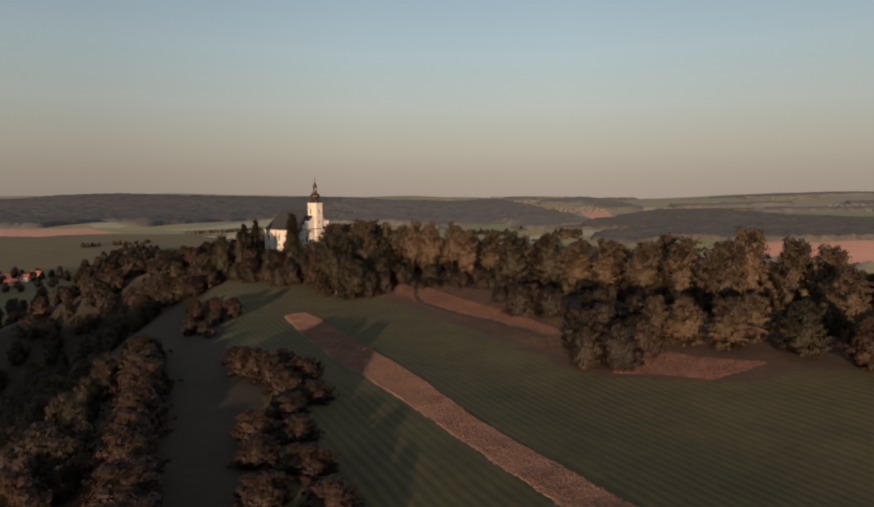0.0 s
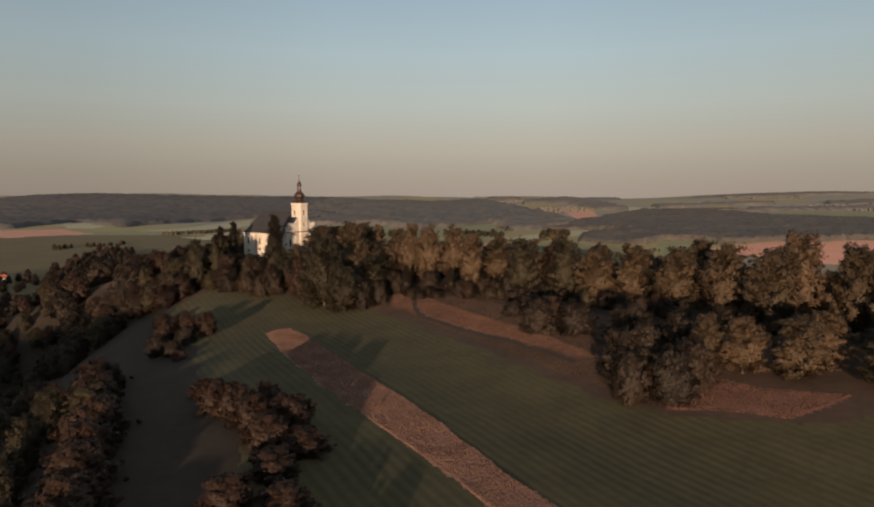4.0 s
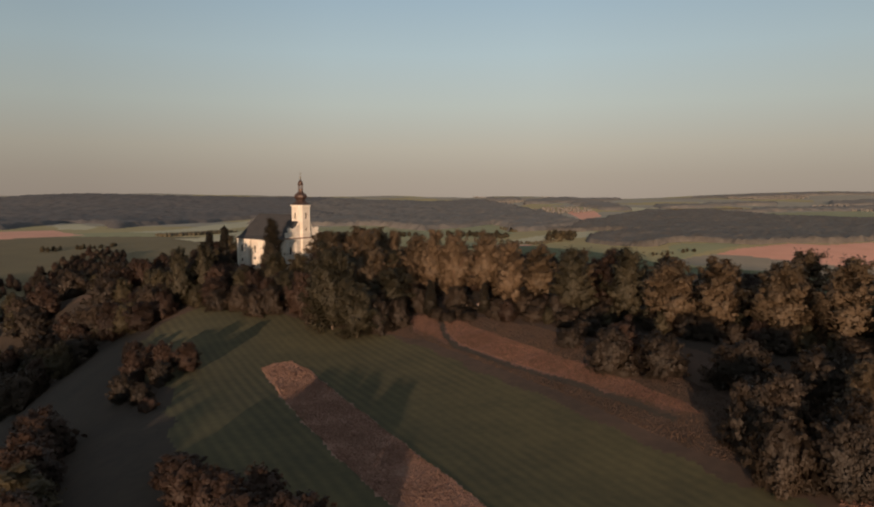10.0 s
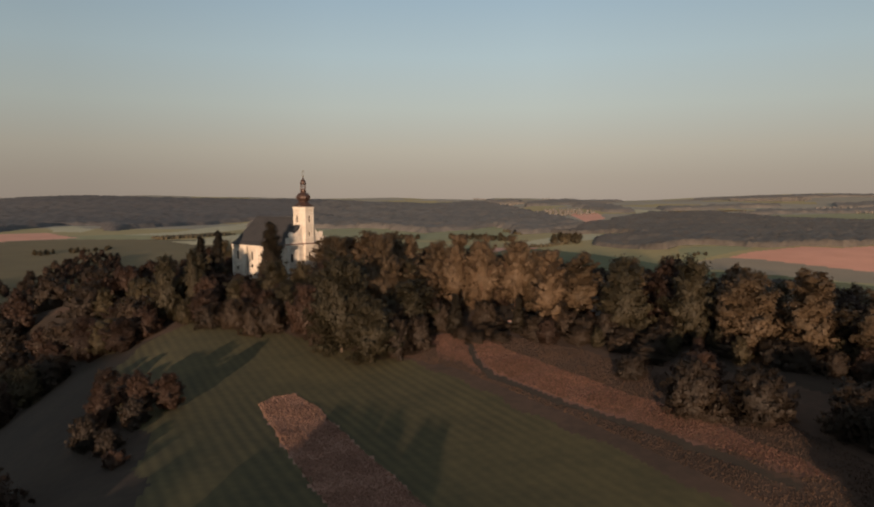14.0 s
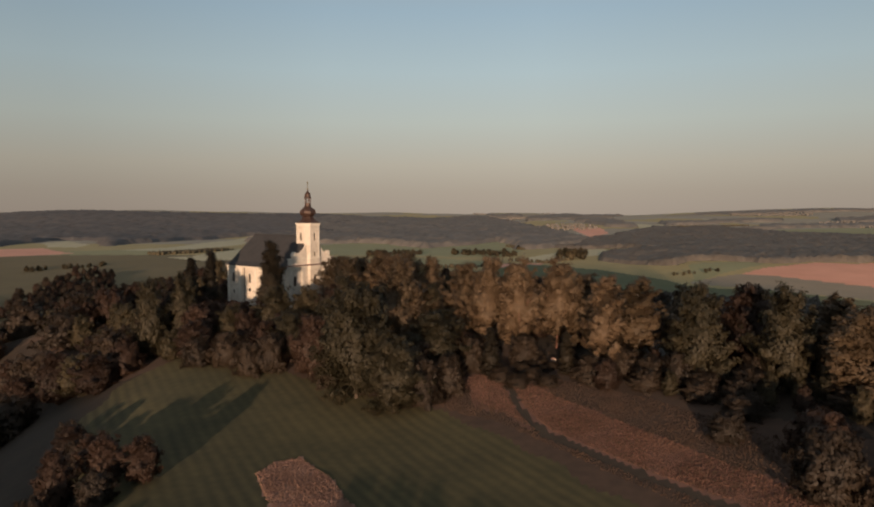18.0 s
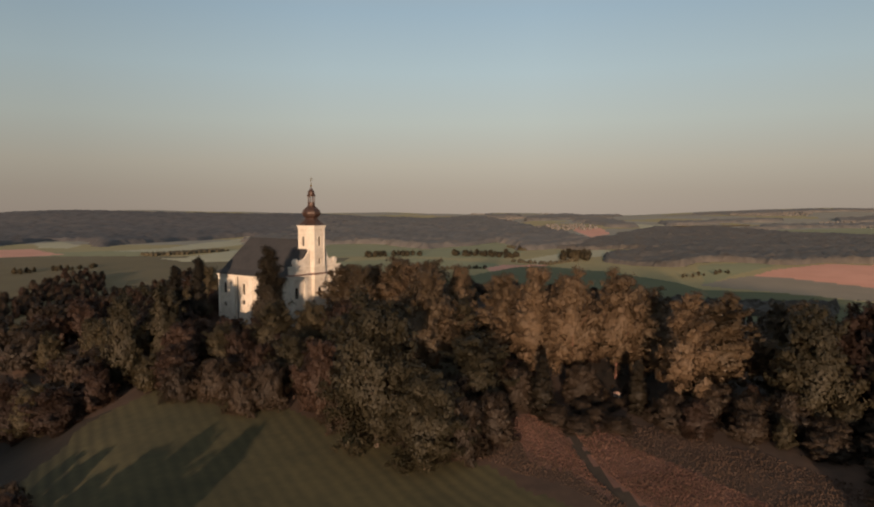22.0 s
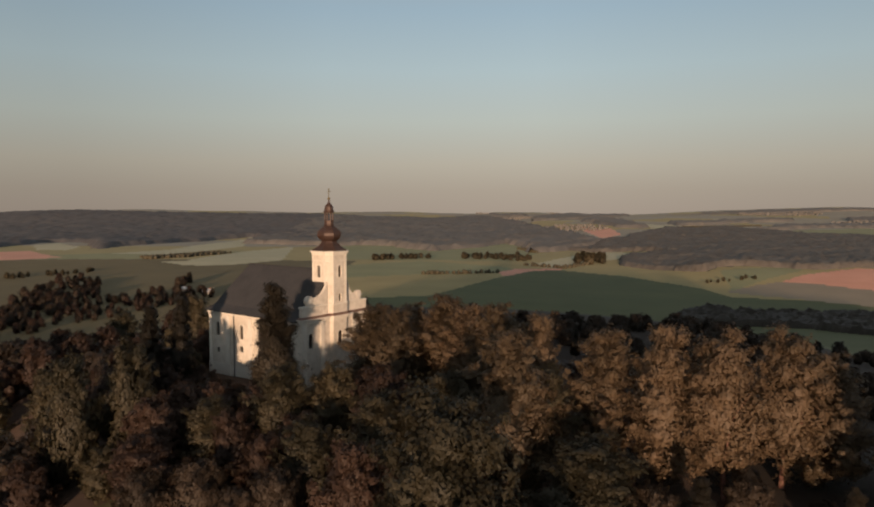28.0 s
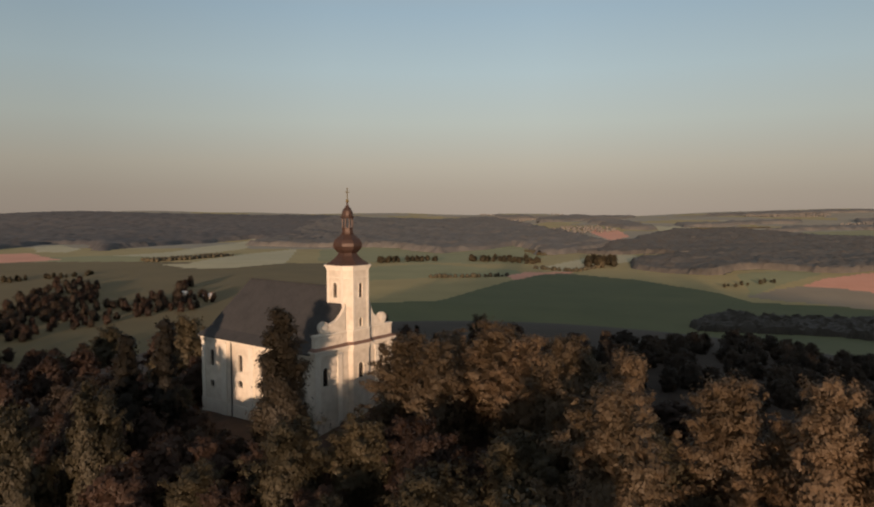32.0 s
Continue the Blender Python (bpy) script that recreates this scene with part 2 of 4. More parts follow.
def lathe(bm, profile, sides, cx=0.0, cy=0.0, turn=0.0):
    """A turned body of a profile of (radius, height), closed at both ends."""
    rings = [[bm.verts.new((cx + r * math.cos(turn + 2 * math.pi * i / sides), cy + r * math.sin(turn + 2 * math.pi * i / sides), z)) for i in range(sides)] for r, z in profile]
    for a, b in zip(rings, rings[1:]):
        for i in range(sides):
            bm.faces.new((a[i], a[(i + 1) % sides], b[(i + 1) % sides], b[i]))
    bm.faces.new(rings[0][::-1])
    bm.faces.new(rings[-1])


def step(a, b, v):
    t = np.clip((np.asarray(v, float) - a) / (b - a), 0, 1)
    return t * t * (3 - 2 * t)


def waves(x, y, size, seed):
    """Smooth uneven ground, between about -1 and 1."""
    out = 0
    for k in range(4):
        a = seed * 1.7 + k * 2.1
        out = out + np.sin((x * math.cos(a) + y * math.sin(a)) / size * (1 + 0.37 * k) + seed * 3 + k) / (1 + 0.5 * k)
    return out / 2.2


# ---- ground ----
def meadow_foot(y):
    """Where the meadow ends and the slope begins, across the hill."""
    return -12 - 0.23 * (y + 50)


def height(x, y):
    """The lie of the land: the church's long hill, the valley behind it and the hills beyond, with an unseen ridge
    added to shade the slope.
    """
    x, y = np.asarray(x, float), np.asarray(y, float)
    u, v = 0.62 * x - 0.78 * y, 0.78 * x + 0.62 * y
    crest = 6.8 - 7.5 * step(-10, 100, u) - 1.6 * step(150, 240, u) - 3 * step(240, 500, u)
    hill = crest - 8.2 * step(30, -50, v) - 22 * step(-75, -270, v) - 50 * step(30, 430, v) - 8 * step(-20, -160, u) - 36 * step(-60, -420, u) - 32 * step(-55, -240, x)
    left = step(250, -450, x)
    far = -58 + 13 * step(430, 1100, y) + 3 * waves(x, y, 160, 1) + left * 20 * step(3300, 4500, y) + 9 * step(480, 800, y) * step(330, 430, x) * step(900, 700, x) + left * 60 * step(1650, 2700, y) * (1 + 0.11 * waves(x, y, 190, 9)) + (1 - left) * (14 * step(1000, 1900, y) + 44 * step(1700, 4000, y))
    far = far + 45 * step(900, 2900, x) * step(2300, 4600, y) * (1 + 0.2 * waves(x, y, 240, 12)) + (4 + 8 * step(1200, 3000, y)) * waves(x, y, 330, 2) * step(500, 1500, np.hypot(x, y))
    r = np.hypot(x - 40, y + 120)
    w = step(260, 700, r)
    off = meadow_foot(y) - x
    hill = hill - 47 * step(0, 110, off) * step(30, -40, y) * step(-420, -330, y)
    # Unseen ridge behind the start, added to keep the sun off the left slope.
    ridge = 66 * step(0, -100, x) * step(-390, -490, y) * step(-1000, -760, y)
    return hill * (1 - w) + np.maximum(far, -60) * w + ridge


GROUND_TYPES = [MEADOW, STRAW, SCRUB, FLOOR_AND_SHADE, TRACK, CROP, PALE, OLIVE, RED, MAUVE, FARWOOD_FLOOR, SHADED_CROP, BANKGRASS, DIMMED_PASTURE, HAZED_FIELD]


def inside(x, y, outline):
    """Which of the points lie in a plan outline."""
    res = np.zeros(np.shape(x), bool)
    k = len(outline)
    for i in range(k):
        (ax, ay), (bx, by) = outline[i], outline[(i + 1) % k]
        if ay == by:
            continue
        res ^= ((ay > y) != (by > y)) & (x < (bx - ax) * (y - ay) / (by - ay) + ax)
    return res


STRIP = [(12, -104), (14, -99), (18, -97), (23, -103), (36, -128), (49, -151), (63, -176), (76, -203), (97, -237), (112, -268), (99, -268), (87, -238), (76, -219), (56, -186), (42, -163), (29, -139)]
BANK = [(44, -64), (51, -64), (60, -72), (66, -83), (76, -100), (88, -120), (100, -141), (101, -147), (92, -137), (78, -119), (66, -104), (58, -91), (48, -76)]
TONGUE = [(119, -161), (128, -170), (142, -178), (127, -185), (119, -180), (108, -176), (112, -168)]
WHEELTRACK = [(54, -67), (55.6, -67), (57.4, -84), (60.4, -94), (71.2, -110.5), (83.2, -126.5), (97.2, -146.5), (96, -148.4), (82, -128.6), (70, -112.8), (58.6, -96), (55.6, -85)]
MEADOW_EDGE = [(-34, -74), (-33, -54), (-24, -44), (-6, -52), (13, -60), (39, -78), (50, -92), (68, -122), (82, -145), (95, -165), (111, -181), (126, -188), (140, -186), (165, -184), (230, -200), (200, -420), (-100, -420), (52, -260), (31, -190), (9, -150), (-4, -120), (-16, -104)]
PALE_FIELDS = ([(158, 926), (261, 1094), (346, 1243), (372, 1160), (372, 1076), (306, 1016), (232, 930), (204, 874)],
               [(-919, 1405), (-909, 1505), (-782, 1357), (-762, 1263), (-832, 1281)],
               [(-609, 1145), (-550, 1273), (-550, 1748), (-539, 1883), (-430, 1394), (-467, 1209), (-492, 1100)],
               [(-434, 958), (-401, 971), (-380, 1226), (-315, 1406), (-245, 999), (-314, 909), (-376, 906)],
               [(1280, 3050), (1500, 2900), (1480, 2800), (1270, 2900)],
               [(798, 2425), (1081, 2605), (858, 2222), (654, 1874)])
GREEN_FIELDS = ([(-134, 913), (-10, 994), (119, 904), (134, 869), (104, 815), (-2, 789), (-108, 740)],
                [(-259, 1391), (-164, 1467), (-79, 1425), (4, 1267), (104, 1363), (192, 1486), (212, 1301), (215, 1189), (150, 1000), (-40, 1010), (-200, 1040)],
                [(1070, 2036), (1395, 2188), (1812, 2567), (1994, 2593), (1373, 1713), (1110, 1837), (1016, 1850)],
                [(405, 779), (524, 805), (504, 759), (359, 636)])
# Outline of the hill's cast shadow on the valley crop, coloured darker.
HILL_SHADOW_FIELDS = ([(-72, 565), (13, 590), (96, 752), (160, 850), (199, 858), (273, 787), (334, 663), (341, 596), (438, 548), (500, 470), (470, 380), (400, 250), (220, 60), (60, 90), (-30, 250)],)
SOIL_FIELDS = ([(436, 675), (486, 722), (582, 771), (641, 756), (900, 860), (681, 600), (562, 563), (503, 622), (473, 653)],
               [(-1100, 1230), (-925, 1187), (-823, 1245), (-681, 1078), (-638, 1041), (-679, 1005), (-754, 943), (-1000, 960)],
               [(104, 823), (134, 869), (210, 883), (178, 814), (109, 769)],
               [(474, 2085), (552, 1946), (509, 1673), (426, 1544), (445, 1848)])
GREY_FIELDS = ([(349, 633), (392, 658), (436, 675), (473, 653), (503, 622), (562, 563), (620, 590), (527, 470), (416, 560), (369, 604)],)
WOODS = ([(404, 1446), (460, 1509), (636, 1814), (790, 2025), (1052, 2308), (1069, 1790), (1311, 1625), (1500, 1500), (846, 850), (649, 775), (589, 790), (530, 770), (460, 817), (416, 812), (392, 790), (364, 829), (305, 930), (367, 1057), (436, 1050), (385, 1168), (292, 1268)],
         [(-474, 2392), (-245, 3170), (266, 3407), (354, 2381), (404, 1446), (292, 1268), (215, 1200), (192, 1486), (104, 1370), (4, 1280), (-79, 1430), (-164, 1475), (-295, 1450), (-477, 1556)],
         [(-2228, 2750), (-1672, 2700), (-1258, 2700), (-789, 2750), (-300, 2800), (-310, 1553), (-561, 1900), (-676, 1564), (-714, 1306), (-760, 1400), (-870, 1560), (-978, 1520), (-940, 1258), (-1079, 1233), (-1800, 1300)])
REMOTE_WOODS = ([(305, 3688), (451, 3303), (436, 3069), (314, 3396)],
                [(444, 2927), (922, 4035), (1200, 4300), (1029, 3528), (666, 2821), (411, 2588)],
                [(623, 2733), (733, 2738), (706, 2246), (665, 1970), (593, 2000), (564, 2335)],
                [(972, 2622), (1277, 2859), (1665, 3030), (1598, 2898), (1180, 2620), (910, 2438)],
                [(1088, 2117), (1444, 2593), (1762, 2743), (1961, 2797), (2151, 2817), (2040, 2658), (1545, 2450), (1208, 2128)],
                [(1970, 3097), (2175, 3130), (2346, 3093), (2186, 2867), (1885, 2910)],
                [(1625, 4147), (1921, 4013), (2271, 3894), (2900, 3750), (2897, 3600), (2158, 3688), (1793, 3728)])


def ground_kind(x, y):
    """The cover of the ground by place: numbers in GROUND_TYPES."""
    r = np.hypot(x - 40, y + 120)
    kind = np.full(len(x), 2)
    v = 0.78 * x + 0.62 * y
    rag = 1.5 * waves(x, y, 3.1, 4) + 1.2 * waves(x, y, 9.0, 6)
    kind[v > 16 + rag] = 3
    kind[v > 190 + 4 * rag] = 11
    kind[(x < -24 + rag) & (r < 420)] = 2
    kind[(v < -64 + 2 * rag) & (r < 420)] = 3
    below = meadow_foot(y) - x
    # Slope's shade put into the ground colour, leaving its sunlit patch as rough grass.
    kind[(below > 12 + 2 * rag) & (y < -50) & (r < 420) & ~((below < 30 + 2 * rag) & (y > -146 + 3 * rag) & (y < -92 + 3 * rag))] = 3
    xr, yr = x + rag, y + rag
    fray = 0.5 * waves(x, y, 0.9, 14)
    kind[inside(xr, yr, MEADOW_EDGE)] = 0
    kind[inside(x + 0.2 * rag + fray, y + 0.2 * rag, STRIP)] = 1
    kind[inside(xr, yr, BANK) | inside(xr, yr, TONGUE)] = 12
    kind[inside(x + 0.3 * rag + fray, y + 0.3 * rag, WHEELTRACK)] = 4
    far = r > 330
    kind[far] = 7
    # Left valley pasture takes the darkened colour in place of lens fall-off.
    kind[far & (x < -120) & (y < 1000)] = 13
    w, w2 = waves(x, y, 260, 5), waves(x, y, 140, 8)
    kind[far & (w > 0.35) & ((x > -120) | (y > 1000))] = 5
    # Beyond 1400 m the field colour itself carries the haze.
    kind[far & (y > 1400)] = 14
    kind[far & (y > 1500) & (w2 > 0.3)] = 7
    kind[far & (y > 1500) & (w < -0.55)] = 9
    for fields, k in ((WOODS, 10), (GREEN_FIELDS, 5), (PALE_FIELDS, 6), (SOIL_FIELDS, 8), (GREY_FIELDS, 9), (HILL_SHADOW_FIELDS, 11)):
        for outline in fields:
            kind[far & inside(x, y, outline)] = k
    return kind


def build_ground():
    ox, oy = 74.0, -350.0
    ahead = np.arange(-50, 50.01, 0.18)
    behind = np.arange(54, 306, 6.0)
    ang = np.radians(np.concatenate([ahead, behind]))
    r = [0.0, 10.0]
    while r[-1] < 5600:
        r.append(r[-1] + max(1.3, 0.000006 * r[-1] ** 2 + 0.002 * r[-1]))
    r = np.array(r[1:])
    A, R = np.meshgrid(ang, r, indexing="ij")
    X, Y = ox + R * np.sin(A), oy + R * np.cos(A)
    Z = height(X, Y)
    na, nr = A.shape
    verts = np.stack([X, Y, Z], -1).reshape(-1, 3)
    i, j = np.meshgrid(np.arange(na), np.arange(nr - 1), indexing="ij")
    i2 = (i + 1) % na
    quads = np.stack([i * nr + j, i * nr + j + 1, i2 * nr + j + 1, i2 * nr + j], -1).reshape(-1, 4)
    mid = verts[quads].mean(1)
    kinds = ground_kind(mid[:, 0], mid[:, 1])
    centre = len(verts)
    verts = np.vstack([verts, [[ox, oy, float(height(ox, oy))]]])
    tris = [(centre, k * nr, ((k + 1) % na) * nr) for k in range(na)]
    me = bpy.data.meshes.new("ground")
    me.from_pydata(verts.tolist(), [], quads.tolist() + tris)
    for m in GROUND_TYPES:
        me.materials.append(m)
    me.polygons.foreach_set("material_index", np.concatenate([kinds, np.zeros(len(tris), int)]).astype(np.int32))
    me.polygons.foreach_set("use_smooth", np.ones(len(me.polygons), bool))
    me.update()
    return tagged(new("ground", me), "rolling grass hill, fields and wooded valley in low evening sun", "ground", kind="structure")


build_ground()


# ---- church ----
# Its own axes: x along the facade, y along the nave away from the facade.
CHURCH = Matrix(((0.602, -0.799, 0, 0.4), (0.799, 0.602, 0, 0.0), (0, 0, 1, 4.0), (0, 0, 0, 1)))
XL, XR, BACK, FRONT, EAVE, RIDGE, MID = -9.6, 8.2, 27.4, -2.4, 11.5, 21.2, -0.7


def arch(u0, u1, v0, v1, steps=8):
    """The outline of an opening with a round head."""
    r = (u1 - u0) / 2
    pts = [(u0, v0), (u1, v0)]
    for k in range(steps + 1):
        a = math.pi * k / steps
        pts.append(((u0 + u1) / 2 + r * math.cos(a), v1 - r + r * math.sin(a)))
    return pts


def wall_sheet(bm, to3d, width, low, top, openings, deep=0.4):
    """A wall face with real openings and reveals. to3d(u, v, d) gives the place d behind the face."""
    us = sorted({0.0, width, *[o[0] for o in openings], *[o[1] for o in openings]})
    vs = sorted({low, top, *[o[2] for o in openings], *[o[3] for o in openings]})
    made = {}

    def vert(u, v, d=0.0):
        key = (round(u, 4), round(v, 4), d)
        if key not in made:
            made[key] = bm.verts.new(to3d(u, v, d))
        return made[key]
    for a, b in zip(us, us[1:]):
        for c, d in zip(vs, vs[1:]):
            if not any(o[0] <= a and b <= o[1] and o[2] <= c and d <= o[3] for o in openings):
                bm.faces.new((vert(a, c), vert(b, c), vert(b, d), vert(a, d)))
    for u0, u1, v0, v1, round_head in openings:
        ring = arch(u0, u1, v0, v1) if round_head else [(u0, v0), (u1, v0), (u1, v1), (u0, v1)]
        if round_head:
            half = len(ring) // 2 + 1
            right = ring[2:half + 1]
            left = ring[half:]
            bm.faces.new([vert(u1, v1)] + [vert(*p) for p in right[::-1]])
            bm.faces.new([vert(u0, v1)] + [vert(*p) for p in left[::-1]])
        k = len(ring)
        for i in range(k):
            p, q = ring[i], ring[(i + 1) % k]
            bm.faces.new((vert(*p), vert(*q), vert(*q, deep), vert(*p, deep)))


def window(parent, to3d, u0, u1, v0, v1, round_head, bars=True, deep=0.32):
    """A dark pane with a thin surround, glazing bars and a sill."""
    ring = arch(u0, u1, v0, v1) if round_head else [(u0, v0), (u1, v0), (u1, v1), (u0, v1)]
    win = mesh_object("window", [to3d(u, v, deep) for u, v in ring], [tuple(range(len(ring)))], DARKGLASS, parent)
    cu, cv = (u0 + u1) / 2, (v0 + v1) / 2
    bm = bmesh.new()
    outer = [(cu + (u - cu) * 1.22, cv + (v - cv) * 1.09) for u, v in ring]
    k = len(ring)
    rows = [[bm.verts.new(to3d(u, v, d)) for u, v in some] for some, d in ((ring, -0.06), (outer, -0.06), (outer, 0.01), (ring, 0.01))]
    for a, b in zip(rows, rows[1:] + rows[:1]):
        for i in range(k):
            bm.faces.new((a[i], a[(i + 1) % k], b[(i + 1) % k], b[i]))
    part("window_surround", bm, CORNICE, win)
    if bars:
        bm = bmesh.new()

        def bar(a0, a1, b0, b1):
            vs = [bm.verts.new(to3d(u, v, d)) for d in (deep - 0.06, deep - 0.01) for u, v in ((a0, b0), (a1, b0), (a1, b1), (a0, b1))]
            for f in ((3, 2, 1, 0), (4, 5, 6, 7), (0, 1, 5, 4), (1, 2, 6, 5), (2, 3, 7, 6), (3, 0, 4, 7)):
                bm.faces.new([vs[i] for i in f])
        bar(cu - 0.035, cu + 0.035, v0, v1 - 0.05)
        rise = 0.45
        while v0 + rise < v1 - (u1 - u0) / 2:
            bar(u0, u1, v0 + rise - 0.025, v0 + rise + 0.025)
            rise += 0.45
        part("glazing_bars", bm, WOOD, win)
    return win


def build_church():
    church = tagged(new("church"), "white plastered baroque church with onion-domed tower among trees", "church")
    church.matrix_world = CHURCH
    side = lambda u, v, d: (XL + d, FRONT + 0.9 + u, v)
    length = BACK - FRONT - 0.9
    off = -FRONT - 0.9
    openings = []
    for yc in (5.0, 10.6, 16.4, 24.6):
        openings.append((off + yc - 0.62, off + yc + 0.62, 6.3, 9.3, True))
        openings.append((off + yc - 0.55, off + yc + 0.55, 2.6, 3.7, False) if yc > 20 else (off + yc - 0.6, off + yc + 0.6, 3.6, 4.8, True))
    bm = bmesh.new()
    wall_sheet(bm, side, length, -4.0, EAVE, openings)
    part("nave_side_wall", bm, PLASTER, church, "sunlit white plaster wall dappled by tree shade")
    for u0, u1, v0, v1, head in openings:
        window(church, side, u0, u1, v0, v1, head)
    bm = bmesh.new()
    box(bm, XL + 0.5, FRONT + 1.0, -4, XR - 0.004, BACK, EAVE - 0.02)
    part("nave_wall", bm, PLASTER, church)
    bm = bmesh.new()
    box(bm, XL - 0.002, BACK - 0.45, -4, XR, BACK + 0.3, EAVE)
    part("end_wall", bm, PLASTER, church)
    for yc, wide in ((21.0, 1.5), (13.4, 1.2), (7.6, 1.2), (BACK - 0.35, 1.0)):
        bm = bmesh.new()
        box(bm, XL - 0.18, yc - wide / 2, -4, XL + 0.05, yc + wide / 2, EAVE - 0.55)
        box(bm, XL - 0.26, yc - wide / 2 - 0.1, EAVE - 0.9, XL + 0.05, yc + wide / 2 + 0.1, EAVE - 0.55)
        box(bm, XL - 0.26, yc - wide / 2 - 0.1, -4, XL + 0.05, yc + wide / 2 + 0.1, 0.5)
        part("pilaster", bm, CORNICE, church)
    bm = bmesh.new()
    lathe(bm, [(0.11, -2.0), (0.11, EAVE - 0.1)], 8, XL - 0.16, 18.8)
    part("drainpipe", bm, ZINC, church, "dark grey drainpipe")
    bm = bmesh.new()
    box(bm, XL - 0.22, FRONT + 0.9, EAVE - 0.5, XL + 0.1, BACK + 0.4, EAVE - 0.02)
    box(bm, XL - 0.42, FRONT + 0.9, EAVE - 0.18, XL + 0.1, BACK + 0.5, EAVE + 0.04)
    part("eaves_cornice", bm, CORNICE, church)
    bm = bmesh.new()
    box(bm, XL - 0.10, FRONT + 0.9, -4, XL + 0.02, BACK + 0.35, 0.35)
    part("plinth", bm, CORNICE, church)
    # bell-cast roof with a steep hip at the back
    bm = bmesh.new()
    hw, rows = (XR - XL) / 2, []
    for out, z, y1 in ((hw + 0.75, EAVE + 0.05, BACK + 0.75), (hw + 0.75, EAVE + 0.22, BACK + 0.75), (hw * 0.86, EAVE + 1.45, BACK - 0.2), (hw * 0.55, EAVE + 4.6, BACK - 1.1), (0.05, RIDGE, BACK - 2.4)):
        rows.append([bm.verts.new(p) for p in ((MID - out, FRONT + 0.8, z), (MID - out, y1, z), (MID + out, y1, z), (MID + out, FRONT + 0.8, z))])
    for a, b in zip(rows, rows[1:]):
        for i in range(3):
            bm.faces.new((a[i], a[i + 1], b[i + 1], b[i]))
        bm.faces.new((a[3], a[0], b[0], b[3]))
    bm.faces.new(rows[0][::-1])
    bm.faces.new(rows[-1])
    roof = part("nave_roof", bm, SLATE, church, "dark slate hipped roof")
    bm = bmesh.new()
    lathe(bm, [(0.14, 0), (0.14, BACK - 5.6)], 6)
    bmesh.ops.rotate(bm, verts=bm.verts[:], matrix=Matrix.Rotation(radians(-90), 3, "X"))
    bmesh.ops.translate(bm, verts=bm.verts[:], vec=(MID, 3.1, RIDGE + 0.02))
    part("ridge_tiles", bm, SLATE, roof)
    # facade block, cornice and attic
    face = lambda u, v, d: (XL + u, FRONT + d, v)
    bm = bmesh.new()
    fo = [(1.6, 2.8, 6.3, 9.3, True), (14.6, 15.8, 6.3, 9.3, True)]
    wall_sheet(bm, face, XR - XL, -4.0, 11.6, fo)
    part("facade_wall", bm, PLASTER, church, "white plaster front with pilasters")
    for o in fo:
        window(church, face, *o)
    for x0, x1, y0, y1 in ((XL + 0.003, XL + 0.45, FRONT + 0.004, FRONT + 0.95), (XR - 0.45, XR - 0.003, FRONT + 0.004, FRONT + 1.2)):
        bm = bmesh.new()
        box(bm, x0, y0, -4, x1, y1, 11.6)
        part("facade_return", bm, PLASTER, church)
    for xc in (XL + 0.55, -4.4, 4.4, XR - 0.55):
        bm = bmesh.new()
        box(bm, xc - 0.5, FRONT - 0.16, -4, xc + 0.5, FRONT + 0.1, 11.2)
        box(bm, xc - 0.6, FRONT - 0.24, 10.7, xc + 0.6, FRONT + 0.1, 11.2)
        part("facade_pilaster", bm, CORNICE, church)
    for name, s0, outs in (("main_cornice", 11.2, ((0.14, 0.0, 0.45), (0.34, 0.45, 0.72), (0.62, 0.72, 0.98))),):
        bm = bmesh.new()
        for out, a, b in outs:
            box(bm, XL - out, FRONT - out, s0 + a, XR + out, FRONT + 0.9, s0 + b)
        part(name, bm, CORNICE, church)
    # sloping brown sheet covers on the cornice ledges
    bm = bmesh.new()
    lower = [(XL - 0.64, FRONT - 0.64), (XR + 0.64, FRONT - 0.64), (XR + 0.64, FRONT + 0.9), (XL - 0.64, FRONT + 0.9)]
    upper = [(XL - 0.01, FRONT + 0.04), (XR + 0.01, FRONT + 0.04), (XR + 0.01, FRONT + 0.9), (XL - 0.01, FRONT + 0.9)]
    lo, hi = [bm.verts.new((*p, 12.19)) for p in lower], [bm.verts.new((*p, 12.62)) for p in upper]
    for i in range(4):
        bm.faces.new((lo[i], lo[(i + 1) % 4], hi[(i + 1) % 4], hi[i]))
    bm.faces.new(lo[::-1])
    bm.faces.new(hi)
    part("cornice_cover", bm, TIN, church, "weathered brown sheet cover on the cornice")
    bm = bmesh.new()
    box(bm, XL, FRONT + 0.05, 12.18, XR, FRONT + 0.75, 14.35)
    part("attic_wall", bm, PLASTER, church)
    bm = bmesh.new()
    box(bm, XL - 0.12, FRONT - 0.07, 14.35, XR + 0.12, FRONT + 0.87, 14.6)
    part("attic_coping", bm, CORNICE, church)
    for xa, xb in ((XL + 0.6, -3.9), (3.9, XR - 0.6)):
        bm = bmesh.new()
